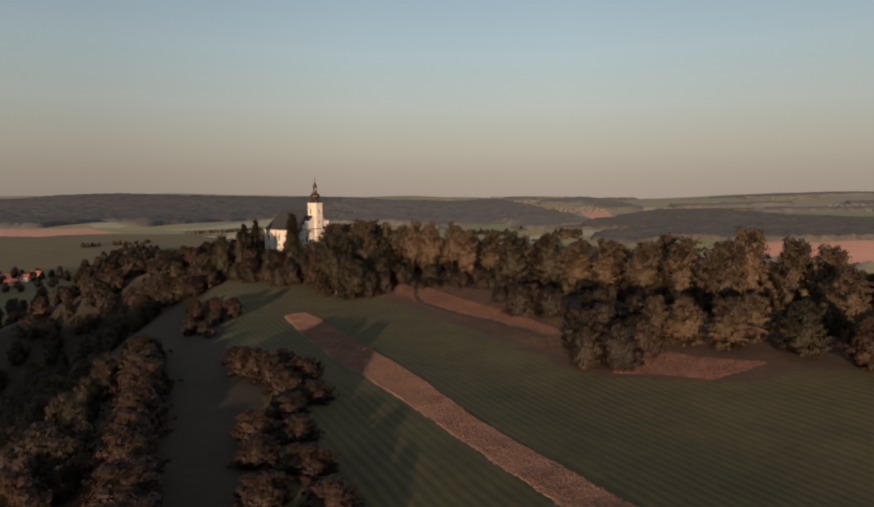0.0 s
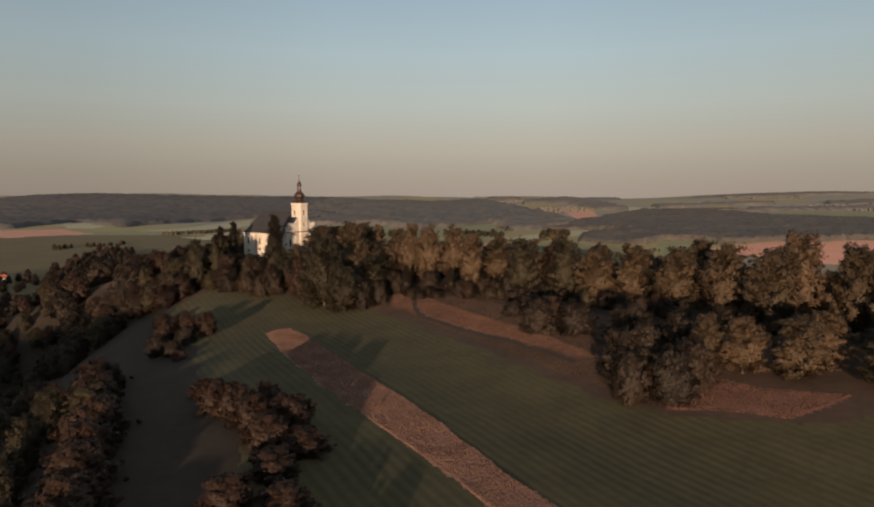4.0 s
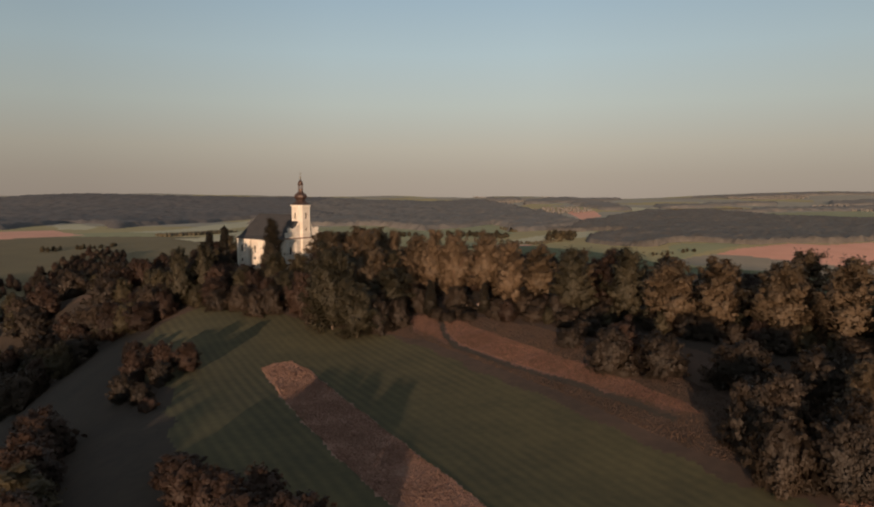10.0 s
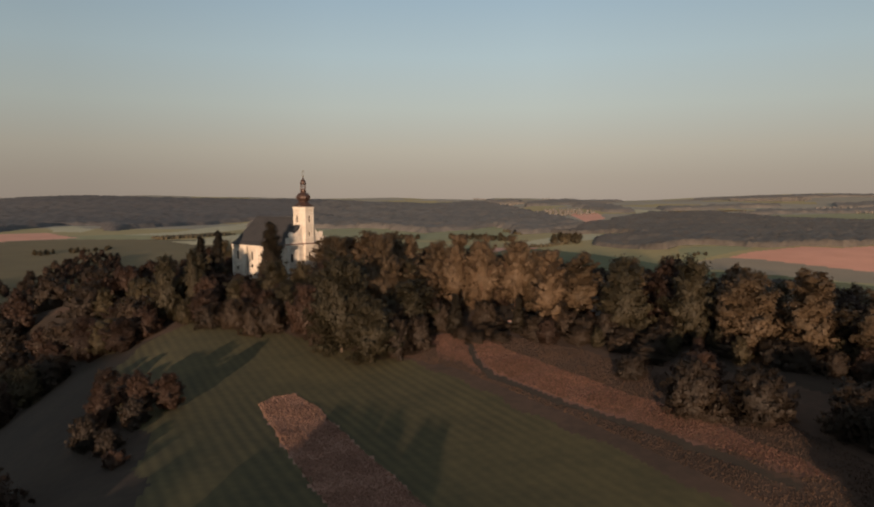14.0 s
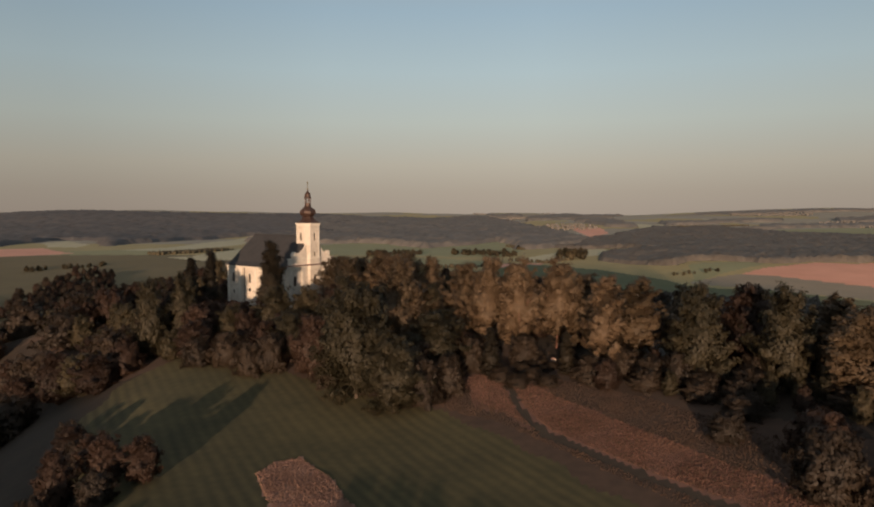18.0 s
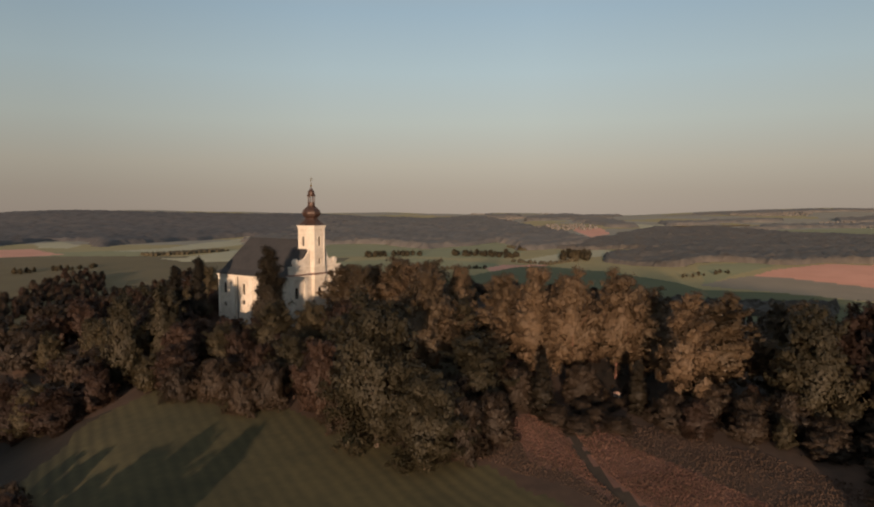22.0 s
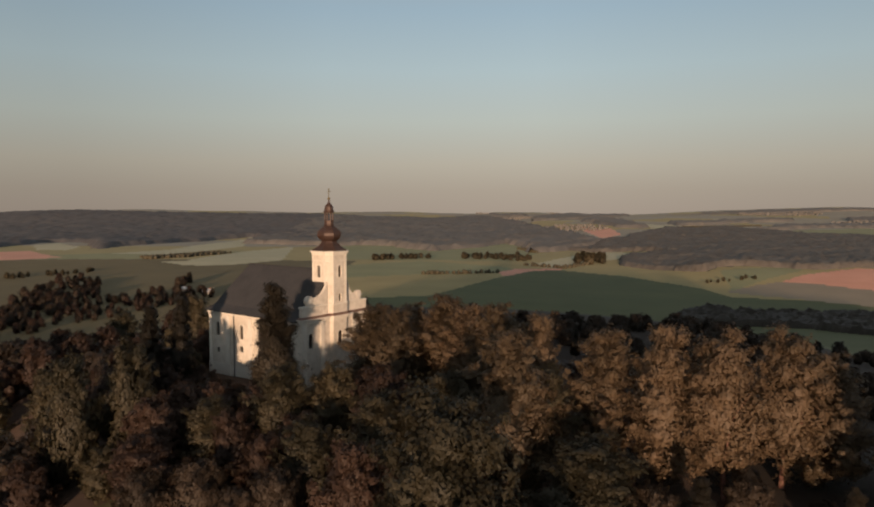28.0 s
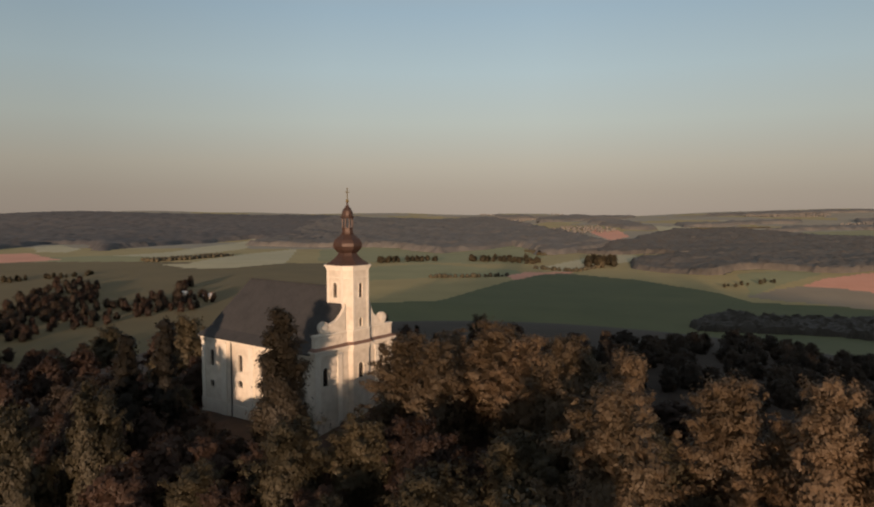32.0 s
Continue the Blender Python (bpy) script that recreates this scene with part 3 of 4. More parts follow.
        for a, b, c, d in ((xa, xb, 12.5, 12.62), (xa, xb, 13.95, 14.07), (xa, xa + 0.12, 12.62, 13.95), (xb - 0.12, xb, 12.62, 13.95)):
            box(bm, a, FRONT, c, b, FRONT + 0.08, d)
        part("attic_panel_moulding", bm, CORNICE, church)
    # curling side gables against the tower
    for sgn, reach in ((-1, 5.6), (1, 4.0)):
        bm = bmesh.new()
        outline = [(2.9, 14.6), (2.9 + reach, 14.6)]
        cx, cz, cr = 2.9 + reach - 0.95, 15.6, 0.98
        for k in range(13):
            a = math.radians(-60 + 20 * k)
            outline.append((cx + cr * math.cos(a), cz + cr * math.sin(a)))
        for k in range(9):
            t = k / 8
            outline.append((2.9 + (reach - 2.3) * (1 - t) ** 1.0 * (1 - 0.35 * t), 16.1 + 2.6 * t ** 1.8))
        outline.append((2.9, 18.9))
        ring = [(sgn * u, v) for u, v in outline]
        for d in (0, 1):
            bm.faces.new([bm.verts.new((u, FRONT + 0.1 + 0.6 * d, v)) for u, v in (ring if d else ring[::-1])])
        bm.verts.ensure_lookup_table()
        k = len(ring)
        for i in range(k):
            j = (i + 1) % k
            a, b = (k - 1 - i), (k - 1 - j)
            bm.faces.new((bm.verts[a], bm.verts[b], bm.verts[k + j], bm.verts[k + i]))
        scroll = part("scroll_gable", bm, PLASTER, church, "curling plaster volute beside the tower")
        bm = bmesh.new()
        lathe(bm, [(0.62, 0), (0.62, 0.1), (0.42, 0.16), (0.18, 0.12), (0.02, 0.18)], 20)
        bmesh.ops.rotate(bm, verts=bm.verts[:], matrix=Matrix.Rotation(radians(90), 3, "X"))
        bmesh.ops.translate(bm, verts=bm.verts[:], vec=(sgn * cx, FRONT + 0.1, cz))
        part("volute_eye", bm, CORNICE, scroll)
    # tower
    s, c = 2.95, 1.1

    def ring8(s, c):
        return [(-s + c, -s), (s - c, -s), (s, -s + c), (s, s - c), (s - c, s), (-s + c, s), (-s, s - c), (-s, -s + c)]
    w = 2 * (s - c)
    faces = {"front": lambda u, v, d: (-s + c + u, -s + d, v), "left": lambda u, v, d: (-s + d, s - c - u, v),
             "right": lambda u, v, d: (s - d, -s + c + u, v), "back": lambda u, v, d: (s - c - u, s - d, v)}
    bm = bmesh.new()
    belfry = [(w / 2 - 0.45, w / 2 + 0.45, 19.75, 22.2, True)]
    for name, to3d in faces.items():
        some = belfry + ([(w / 2 - 0.42, w / 2 + 0.42, 14.95, 16.5, True), (w / 2 - 0.65, w / 2 + 0.65, 6.4, 9.05, True)] if name == "front" else [])
        wall_sheet(bm, to3d, w, -4.0, 24.7, some)
    ring = ring8(s, c)
    for i in (1, 3, 5, 7):
        p, q = ring[i], ring[(i + 1) % 8]
        bm.faces.new([bm.verts.new((*p, -4)), bm.verts.new((*q, -4)), bm.verts.new((*q, 24.7)), bm.verts.new((*p, 24.7))])
    shaft = part("tower_shaft", bm, PLASTER, church, "white tower shaft with cut corners")
    for name, to3d in faces.items():
        lou = window(shaft, to3d, *belfry[0], bars=False)
        bm = bmesh.new()
        for k in range(9):
            z = 19.85 + 0.25 * k
            vs = [to3d(u, v, d) for u, v, d in ((w / 2 - 0.44, z, 0.30), (w / 2 + 0.44, z, 0.30), (w / 2 + 0.44, z + 0.16, 0.16), (w / 2 - 0.44, z + 0.16, 0.16))]
            vs += [(x, y, zz + 0.03) for x, y, zz in vs]
            bv = [bm.verts.new(p) for p in vs]
            for f in ((3, 2, 1, 0), (4, 5, 6, 7), (0, 1, 5, 4), (1, 2, 6, 5), (2, 3, 7, 6), (3, 0, 4, 7)):
                bm.faces.new([bv[i] for i in f])
        part("louvres", bm, WOOD, shaft, "dark wooden belfry louvres")
        if name == "front":
            window(shaft, to3d, w / 2 - 0.42, w / 2 + 0.42, 14.95, 16.5, True)
            window(shaft, to3d, w / 2 - 0.65, w / 2 + 0.65, 6.4, 9.05, True)
        bm = bmesh.new()
        for a, b in ((0.0, 0.42), (w - 0.42, w)):
            vs = [bm.verts.new(to3d(u, v, d)) for d in (-0.07, 0.02) for u, v in ((a, 14.6), (b, 14.6), (b, 24.3), (a, 24.3))]
            for f in ((3, 2, 1, 0), (4, 5, 6, 7), (0, 1, 5, 4), (1, 2, 6, 5), (2, 3, 7, 6), (3, 0, 4, 7)):
                bm.faces.new([vs[i] for i in f])
        part("corner_lesene", bm, CORNICE, shaft)
    for name, z0, outs in (("base_cornice", 11.2, ((0.14, 0, 0.45), (0.34, 0.45, 0.72), (0.60, 0.72, 1.0))), ("attic_band", 14.3, ((0.12, 0, 0.14), (0.24, 0.14, 0.34))),
                           ("frieze", 23.0, ((0.07, 0, 0.14),)), ("tower_cornice", 24.2, ((0.10, 0, 0.35), (0.24, 0.35, 0.6), (0.42, 0.6, 0.85)))):
        bm = bmesh.new()
        for out, a, b in outs:
            prism(bm, ring8(s + out, c + out * 0.4), z0 + a, z0 + b)
        part(name, bm, CORNICE, church)
    bm = bmesh.new()
    prism(bm, ring8(s + 0.62, c + 0.25), 12.205, 12.66, 0.12)
    part("tower_ledge_cover", bm, TIN, church, "weathered brown sheet cover round the tower foot")
    bm = bmesh.new()
    prism(bm, ring8(s + 0.10, c), 12.0, 14.3)
    part("tower_attic", bm, PLASTER, church)
    # onion dome, lantern and cross
    bm = bmesh.new()
    lathe(bm, [(3.62, 25.02), (3.66, 25.12), (3.05, 25.45), (2.35, 25.95), (1.75, 26.55), (1.55, 26.95), (1.75, 27.15), (2.25, 27.55), (2.5, 28.1), (2.46, 28.6), (2.1, 29.15), (1.55, 29.6), (1.1, 29.95), (0.98, 30.15)], 8, turn=math.pi / 8)
    dome = part("onion_dome", bm, COPPER, church, "brown sheet-metal onion dome")
    bm = bmesh.new()
    for k in range(8):
        a = math.pi / 8 + k * math.pi / 4
        prof = [(3.66, 25.14), (3.05, 25.48), (2.35, 25.98), (1.75, 26.58), (1.58, 26.95), (1.78, 27.15), (2.28, 27.55), (2.54, 28.1), (2.5, 28.6), (2.13, 29.17), (1.57, 29.63), (1.12, 29.97)]
        prev = None
        for r, z in prof:
            t = (-math.sin(a) * 0.05, math.cos(a) * 0.05)
            p = (r * math.cos(a), r * math.sin(a))
            row = [bm.verts.new((p[0] - t[0], p[1] - t[1], z)), bm.verts.new((p[0] * 1.02, p[1] * 1.02, z + 0.03)), bm.verts.new((p[0] + t[0], p[1] + t[1], z))]
            if prev:
                bm.faces.new((prev[0], prev[1], row[1], row[0]))
                bm.faces.new((prev[1], prev[2], row[2], row[1]))
            prev = row
    part("dome_seams", bm, COPPER, dome)
    bm = bmesh.new()
    lathe(bm, [(1.08, 30.1), (1.12, 30.3), (0.95, 30.36), (0.95, 31.0), (1.02, 31.05), (1.02, 31.15)], 8, turn=math.pi / 8)
    part("lantern_base", bm, COPPER, church)
    for k in range(8):
        a = math.pi / 8 + k * math.pi / 4
        bm = bmesh.new()
        lathe(bm, [(0.15, 31.15), (0.13, 31.3), (0.13, 32.6), (0.17, 32.75)], 6, 0.84 * math.cos(a), 0.84 * math.sin(a))
        part("lantern_post", bm, COPPER, church)
    bm = bmesh.new()
    lathe(bm, [(0.98, 32.7), (1.12, 32.85), (1.15, 33.05), (0.95, 33.15), (0.92, 33.5), (0.86, 33.9), (0.62, 34.3), (0.36, 34.6), (0.2, 34.95), (0.1, 35.25)], 12)
    part("lantern_cap", bm, COPPER, church)
    bm = bmesh.new()
    lathe(bm, [(0.05, 35.2), (0.2, 35.34), (0.28, 35.55), (0.2, 35.76), (0.05, 35.88)], 10)
    part("finial_ball", bm, GOLD, church, "dull gilded ball")
    bm = bmesh.new()
    box(bm, -0.05, -0.05, 35.8, 0.05, 0.05, 37.75)
    box(bm, -0.5, -0.04, 36.95, 0.5, 0.04, 37.05)
    box(bm, -0.3, -0.04, 37.3, 0.3, 0.04, 37.38)
    part("cross", bm, GOLD, church, "thin metal double cross")
    return church


build_church()

# ---- trees ----
def leaf_sprays(rng, at, out, size, fine):
    """Small bent leaf sprays at the given places, spread unevenly over their clump, with its soft facing."""
    n = len(at)
    nrm = out + rng.normal(0, 0.36, (n, 3))
    nrm /= np.linalg.norm(nrm, axis=1)[:, None]
    side = np.cross(nrm, rng.normal(0, 1, (n, 3)))
    side /= np.linalg.norm(side, axis=1)[:, None]
    up = np.cross(nrm, side)
    s = size * rng.uniform(0.6, 1.35, (n, 1))
    a, b = side * s * 1.15, up * s * 0.55
    b *= np.where((np.cross(a, b) * out).sum(1, keepdims=True) < 0, -1, 1)
    fold = nrm * s * 0.3
    soft = out * 0.95 + nrm * 0.35 + np.array([0, 0, 0.10])
    soft /= np.linalg.norm(soft, axis=1)[:, None]
    k = np.arange(n)[:, None]
    if fine:
        verts = np.stack([at - a - fold, at - b, at + a - fold, at + b], 1).reshape(-1, 3)
        return verts, np.concatenate([4 * k + [0, 1, 3], 4 * k + [1, 2, 3]]), np.repeat(soft, 4, 0)
    verts = np.stack([at - a - fold, at + a * 0.9 - b * 1.3, at + a * 0.5 + b * 1.3], 1).reshape(-1, 3)
    return verts, 3 * k + [0, 1, 2], np.repeat(soft, 3, 0)


def envelope(kind, t):
    """How wide a crown is at the share t of its height."""
    if kind == "conifer":
        return max(0.04, (1 - t) ** 0.8) * (1 if t > 0.04 else 0.6)
    if kind == "cone":
        return max(0.05, (1 - t) ** 0.62)
    if kind == "tall":
        return max(0.05, math.sin(math.pi * min(1, 0.10 + 0.86 * t ** 0.9))) ** 0.55
    if kind == "shrub":
        return max(0.05, math.sqrt(max(0.0, 1 - (t * 0.98) ** 2.2)))
    return max(0.10, math.sin(math.pi * (0.17 + 0.79 * t ** 0.95))) ** 0.72


def make_tree(name, kind, tall, wide, lobes, per, size, leaf, bark, seed, label, fine):
    """One tree: a forked tapering trunk and a crown of leafy clumps."""
    rng = np.random.default_rng(seed)
    base = {"conifer": 0.03, "tall": 0.10, "shrub": 0.0, "high": 0.20}.get(kind, 0.06) * tall
    places, clump, mid = [], [], np.array([0, 0, base + (tall - base) * 0.36])
    pointed = kind in ("conifer", "cone")
    boughs = max(14, lobes // (3 if pointed else 7))
    for n in range(boughs):
        # one bough: from the stem out to the crown's edge, with leafy clumps along its outer half
        t = ((n + 0.5) / boughs) ** (1.2 if pointed else 0.85)
        a = n * 2.39996 + rng.uniform(-0.5, 0.5)
        uneven = 1 + 0.15 * math.sin(2 * a + seed + 4 * t) + 0.12 * math.sin(3 * a - 7 * t + 2 * seed)
        rad = envelope(kind, t) * wide / 2 * uneven * rng.uniform(0.74, 1.08)
        top = base + (tall - base) * t * rng.uniform(0.93, 1.0)
        rise = -0.10 * rad if kind == "conifer" else rng.uniform(0.25, 0.75) * rad
        tip = np.array([math.cos(a) * rad, math.sin(a) * rad, top])
        root = np.array([0, 0, max(base * 0.6, top - rise - 0.06 * tall)])
        along = (tip - root) / max(0.1, np.linalg.norm(tip - root))
        for j in range(5 if pointed else 7):
            q = (0.42 if pointed else 0.5) + 0.55 * (j / 6) ** 0.8
            lobe = wide * (0.088 - 0.052 * (q - 0.5) / 0.55) * rng.uniform(0.7, 1.25) * (0.92 if pointed else 1.0)
            c = root + (tip - root) * q + rng.normal(0, 1, 3) * wide * (0.062 - 0.04 * (q - 0.5)) * (0.5 if pointed else 1.0)
            c[2] = min(c[2], base + (tall - base) * 0.985)
            k = max(6, int(per * 1.25 * (lobe / (0.07 * wide)) ** 1.5))
            d = rng.normal(0, 1, (k, 3)) * np.array([1, 1, 0.5 if kind == "conifer" else 0.8])
            off = d * lobe * 0.58 + along * np.abs(rng.normal(0, 0.45, (k, 1))) * lobe
            places.append(c + off)
            d /= np.linalg.norm(d, axis=1)[:, None] + 1e-6
            spread = (c - mid) / max(0.1, np.linalg.norm(c - mid))
            facing = d * 0.55 + spread * 0.6 + along * 0.15
            clump.append(facing / np.linalg.norm(facing, axis=1)[:, None])
    k = sum(len(p) for p in places) // 3
    t, a = rng.random(k) ** 0.9, rng.uniform(0, 6.283, k)
    reach = np.array([envelope(kind, v) for v in t]) * wide / 2 * rng.uniform(0.3, 0.8, k)
    between = np.stack([np.cos(a) * reach, np.sin(a) * reach, base + (tall - base) * t * 0.92], -1)
    places.append(between)
    clump.append((between - mid) / np.maximum(0.1, np.linalg.norm(between - mid, axis=1))[:, None])
    verts, faces, normals = leaf_sprays(rng, np.concatenate(places), np.concatenate(clump), size, fine)
    sprays, sides = len(faces), 7
    levels = (0.04, 0.22, 0.42, 0.6, 0.72)
    inner = []
    for t in levels:
        for i in range(sides):
            a, r = 2 * math.pi * i / sides + t, envelope(kind, t) * wide / 2 * 0.24 * rng.uniform(0.7, 1.15)
            inner.append((math.cos(a) * r, math.sin(a) * r, base + (tall - base) * (t + rng.uniform(-0.03, 0.03))))
    inner = np.array(inner + [(0, 0, base + (tall - base) * 0.78)])
    wrap = [(sides * j + i, sides * j + (i + 1) % sides, sides * (j + 1) + (i + 1) % sides, sides * (j + 1) + i) for j in range(len(levels) - 1) for i in range(sides)]
    wrap = [f for q in wrap for f in ((q[0], q[1], q[2]), (q[0], q[2], q[3]))] + [(sides * 4 + i, sides * 4 + (i + 1) % sides, sides * 5) for i in range(sides)]
    faces = np.concatenate([faces, np.array(wrap) + len(verts)])
    verts = np.concatenate([verts, inner])
    normals = np.concatenate([normals, inner - mid])
    normals /= np.linalg.norm(normals, axis=1)[:, None] + 1e-6
    tree = tagged(new(name), label, "shrub" if kind == "shrub" else "tree")
    crown = mesh_object("crown", verts, faces, leaf, tree, smooth_faces=True)
    crown.data.materials.append(INNER[LEAF.index(leaf)])
    crown.data.polygons.foreach_set("material_index", (np.arange(len(faces)) >= sprays).astype(np.int32))
    crown.data.normals_split_custom_set_from_vertices(normals.tolist())
    bm = bmesh.new()
    r0 = 0.016 * tall + 0.05
    limbs = [((0, 0, -0.8), (0.05, 0.03, tall * 0.42), r0, r0 * 0.6), ((0.05, 0.03, tall * 0.42), (0.1, -0.1, tall * 0.85), r0 * 0.6, r0 * 0.12)]
    for k in range(3 if kind != "conifer" else 0):
        a = rng.uniform(0, 6.28)
        limbs.append(((0.03, 0.02, tall * (0.2 + 0.1 * k)), (math.cos(a) * wide * 0.3, math.sin(a) * wide * 0.3, tall * (0.45 + 0.1 * k)), r0 * 0.42, r0 * 0.1))
    for p, q, ra, rb in limbs:
        p, q = Vector(p), Vector(q)
        m = (q - p).to_track_quat("Z", "Y").to_matrix()
        rings = [[bm.verts.new(c + m @ Vector((r * math.cos(i * math.pi / 3), r * math.sin(i * math.pi / 3), 0))) for i in range(6)] for c, r in ((p, ra), (q, rb))]
        for i in range(6):
            bm.faces.new((rings[0][i], rings[0][(i + 1) % 6], rings[1][(i + 1) % 6], rings[1][i]))
        bm.faces.new(rings[0][::-1])
        bm.faces.new(rings[1])
    part("trunk", bm, bark, tree)
    return tree


# kind: name, habit, height, width, clumps, sprays in a clump, leaves, bark, label
KINDS = {
    "green": ("lime_tree", "round", 17, 12, 230, 28, LEAF[0], BARK, "broad dull-green deciduous tree with clumped leafy crown"),
    "olive": ("maple_tree", "round", 20, 11.5, 250, 27, LEAF[1], BARK, "tall olive-brown deciduous tree catching warm evening sun"),
    "brown": ("hornbeam_tree", "round", 12, 10, 210, 27, LEAF[2], BARK, "brownish early-autumn deciduous tree with dense crown"),
    "tall": ("birch_tree", "tall", 20, 8, 220, 25, LEAF[1], BIRCH_BARK, "tall narrow birch with pale trunk and olive leaves"),
    "spruce": ("spruce_tree", "conifer", 18, 7.5, 190, 28, LEAF[3], BARK, "dark pointed spruce with drooping needle branches"),
    "yew": ("evergreen_tree", "cone", 22, 10, 250, 27, LEAF[3], BARK, "dark dense evergreen tree before the nave wall"),
    "limbed": ("oak_tree", "high", 20, 12, 230, 27, LEAF[1], PINKBARK, "tall olive tree with bare pinkish sunlit trunk below its crown"),
    "thicket": ("thicket", "shrub", 9, 12, 230, 27, LEAF[4], BARK, "dense rounded dark thicket at the meadow's edge"),
    "low": ("hawthorn_tree", "shrub", 7, 8, 200, 27, LEAF[2], BARK, "low broad brownish tree on the grassy slope"),
    "hazel": ("hazel_bush", "shrub", 9, 12, 230, 27, LEAF[4], BARK, "dark rounded hazel bush in shade behind the hill"),
    "alder": ("alder_tree", "round", 12, 10, 200, 27, LEAF[4], BARK, "dark rounded alder in the shaded valley"),
    "ash": ("ash_tree", "round", 13, 10, 200, 27, LEAF[2], BARK, "brownish ash tree among valley fields"),
    "field": ("field_maple_tree", "round", 12, 10, 200, 27, LEAF[0], BARK, "dull-green field maple in a far hedge"),
    "shrub": ("shrub", "shrub", 3.5, 5.0, 60, 26, LEAF[2], BARK, "low rounded brownish shrub on rough grass"),
}
SOURCES, USED = {}, set()


def plant(key, x, y, tall, wide=None, group=""):
    """Stands a tree of a kind on the ground, that tall and wide; those of the wood by the church have finer leaves."""
    fine = 2 if math.hypot(x - 30, y + 50) < 50 else 1 if math.hypot(x - 60, y + 130) < 185 and 0.78 * x + 0.62 * y < 55 else 0
    pick = (key, fine, int(abs(x * 7.3 + y * 3.1)) % 3)
    name, habit, h0, w0, lobes, per, leaf, bark, label = KINDS[key]
    if pick not in SOURCES:
        more, size = ((0.7, 0.52), (1.8, 0.31), (2.9, 0.225))[fine]
        SOURCES[pick] = make_tree(name, habit, h0, w0, lobes, int(per * more), size, leaf, bark, 7 * len(SOURCES) + 3, label, fine == 2)
    src, sz = SOURCES[pick], tall / h0
    sx = (wide / w0) if wide else sz * random.uniform(0.85, 1.15)
    m = pose(x, y, float(height(x, y)) - 0.15, random.uniform(-2.5, 2.5), random.uniform(-2.5, 2.5), random.uniform(0, 360)) @ Matrix.Diagonal((sx, sx, sz, 1))
    ob = src
    if pick in USED:
        ob = copy_thing(src, Matrix.Identity(4))
    USED.add(pick)
    ob.matrix_basis = m
    if group:
        ob["group"] = group
    return ob


def stand(group, rows):
    """Plants named trees: kind, place, altitude of the top, width of the crown."""
    for key, x, y, top, wide in rows:
        tall = top - float(height(x, y))
        plant("low" if key in ("brown", "green") and tall < 0.85 * wide else key, x, y, tall, wide, group)


# round the church
stand("trees round the church", [
    ("yew", -6, -20, 24.5, 12), ("olive", 11, -12, 20, 13), ("olive", 24, -12, 21.5, 13), ("olive", 33, -25, 22, 11), ("olive", 18, -7, 19.5, 11), ("olive", 15, -18, 20, 12), ("olive", 28, -19, 21, 11), ("olive", 39, -30, 21, 9),
    ("brown", -43, 30, 12.5, 10), ("spruce", -28, -7, 21.5, 8), ("spruce", -32, -11, 19.5, 8), ("green", -34, -19, 11.5, 9), ("green", -36, 25, 16.5, 10), ("brown", -30, 14, 10, 9), ("green", -2, -34, 13.5, 11), ("green", 6, -31, 13, 10),
    ("brown", -14, -26, 8.5, 9), ("green", -12, -36, 9, 10), ("brown", 14, -38, 14, 10), ("green", -21, -22, 7, 9), ("green", -23, -8, 6.5, 8),
    ("brown", -20, -38, 9.5, 10), ("green", -27, -30, 16, 9), ("green", -33, -36, 15, 9), ("brown", -32, -22, 12, 10), ("green", -36, -8, 9, 10), ("thicket", -9, -50, 4.2, 9), ("thicket", -20, -16, 6.2, 8), ("thicket", -14, -20, 6.6, 8), ("thicket", -26, -8, 5.8, 8), ("thicket", -3, -22, 6.6, 8), ("thicket", 5, -17, 7, 8), ("green", 52, -8, 8, 9), ("green", 58, 2, 5, 9), ("thicket", 64, 8, 3, 9), ("green", 47, 6, 5, 8), ("green", 72, -4, 4, 9), ("thicket", 84, 0, 2, 9)])
# the wood in front of the church
stand("trees of the wood's edge", [
    ("green", 24, -71, 19, 16), ("green", 32, -79, 9.5, 12), ("green", 40, -61, 11, 15), ("olive", 33, -48, 21.5, 13), ("olive", 53, -47, 22.5, 11), ("olive", 47, -39, 20, 12),
    ("limbed", 60, -51, 21.8, 12), ("limbed", 69, -48, 21.5, 12), ("tall", 75, -68, 20, 9), ("green", 92, -77, 18.0, 13), ("green", 105, -83, 18.5, 12),
    ("thicket", 2, -54, 4.5, 9), ("brown", 12, -58, 9.5, 10), ("green", 15, -47, 12.5, 12), ("green", 5, -46, 9, 10), ("brown", -18, -46, 6.5, 10), ("spruce", 52, -64, 8, 6),
    ("spruce", 68, -66, 7.5, 5), ("green", 38, -41, 15, 12), ("green", 24, -40, 14, 11)])
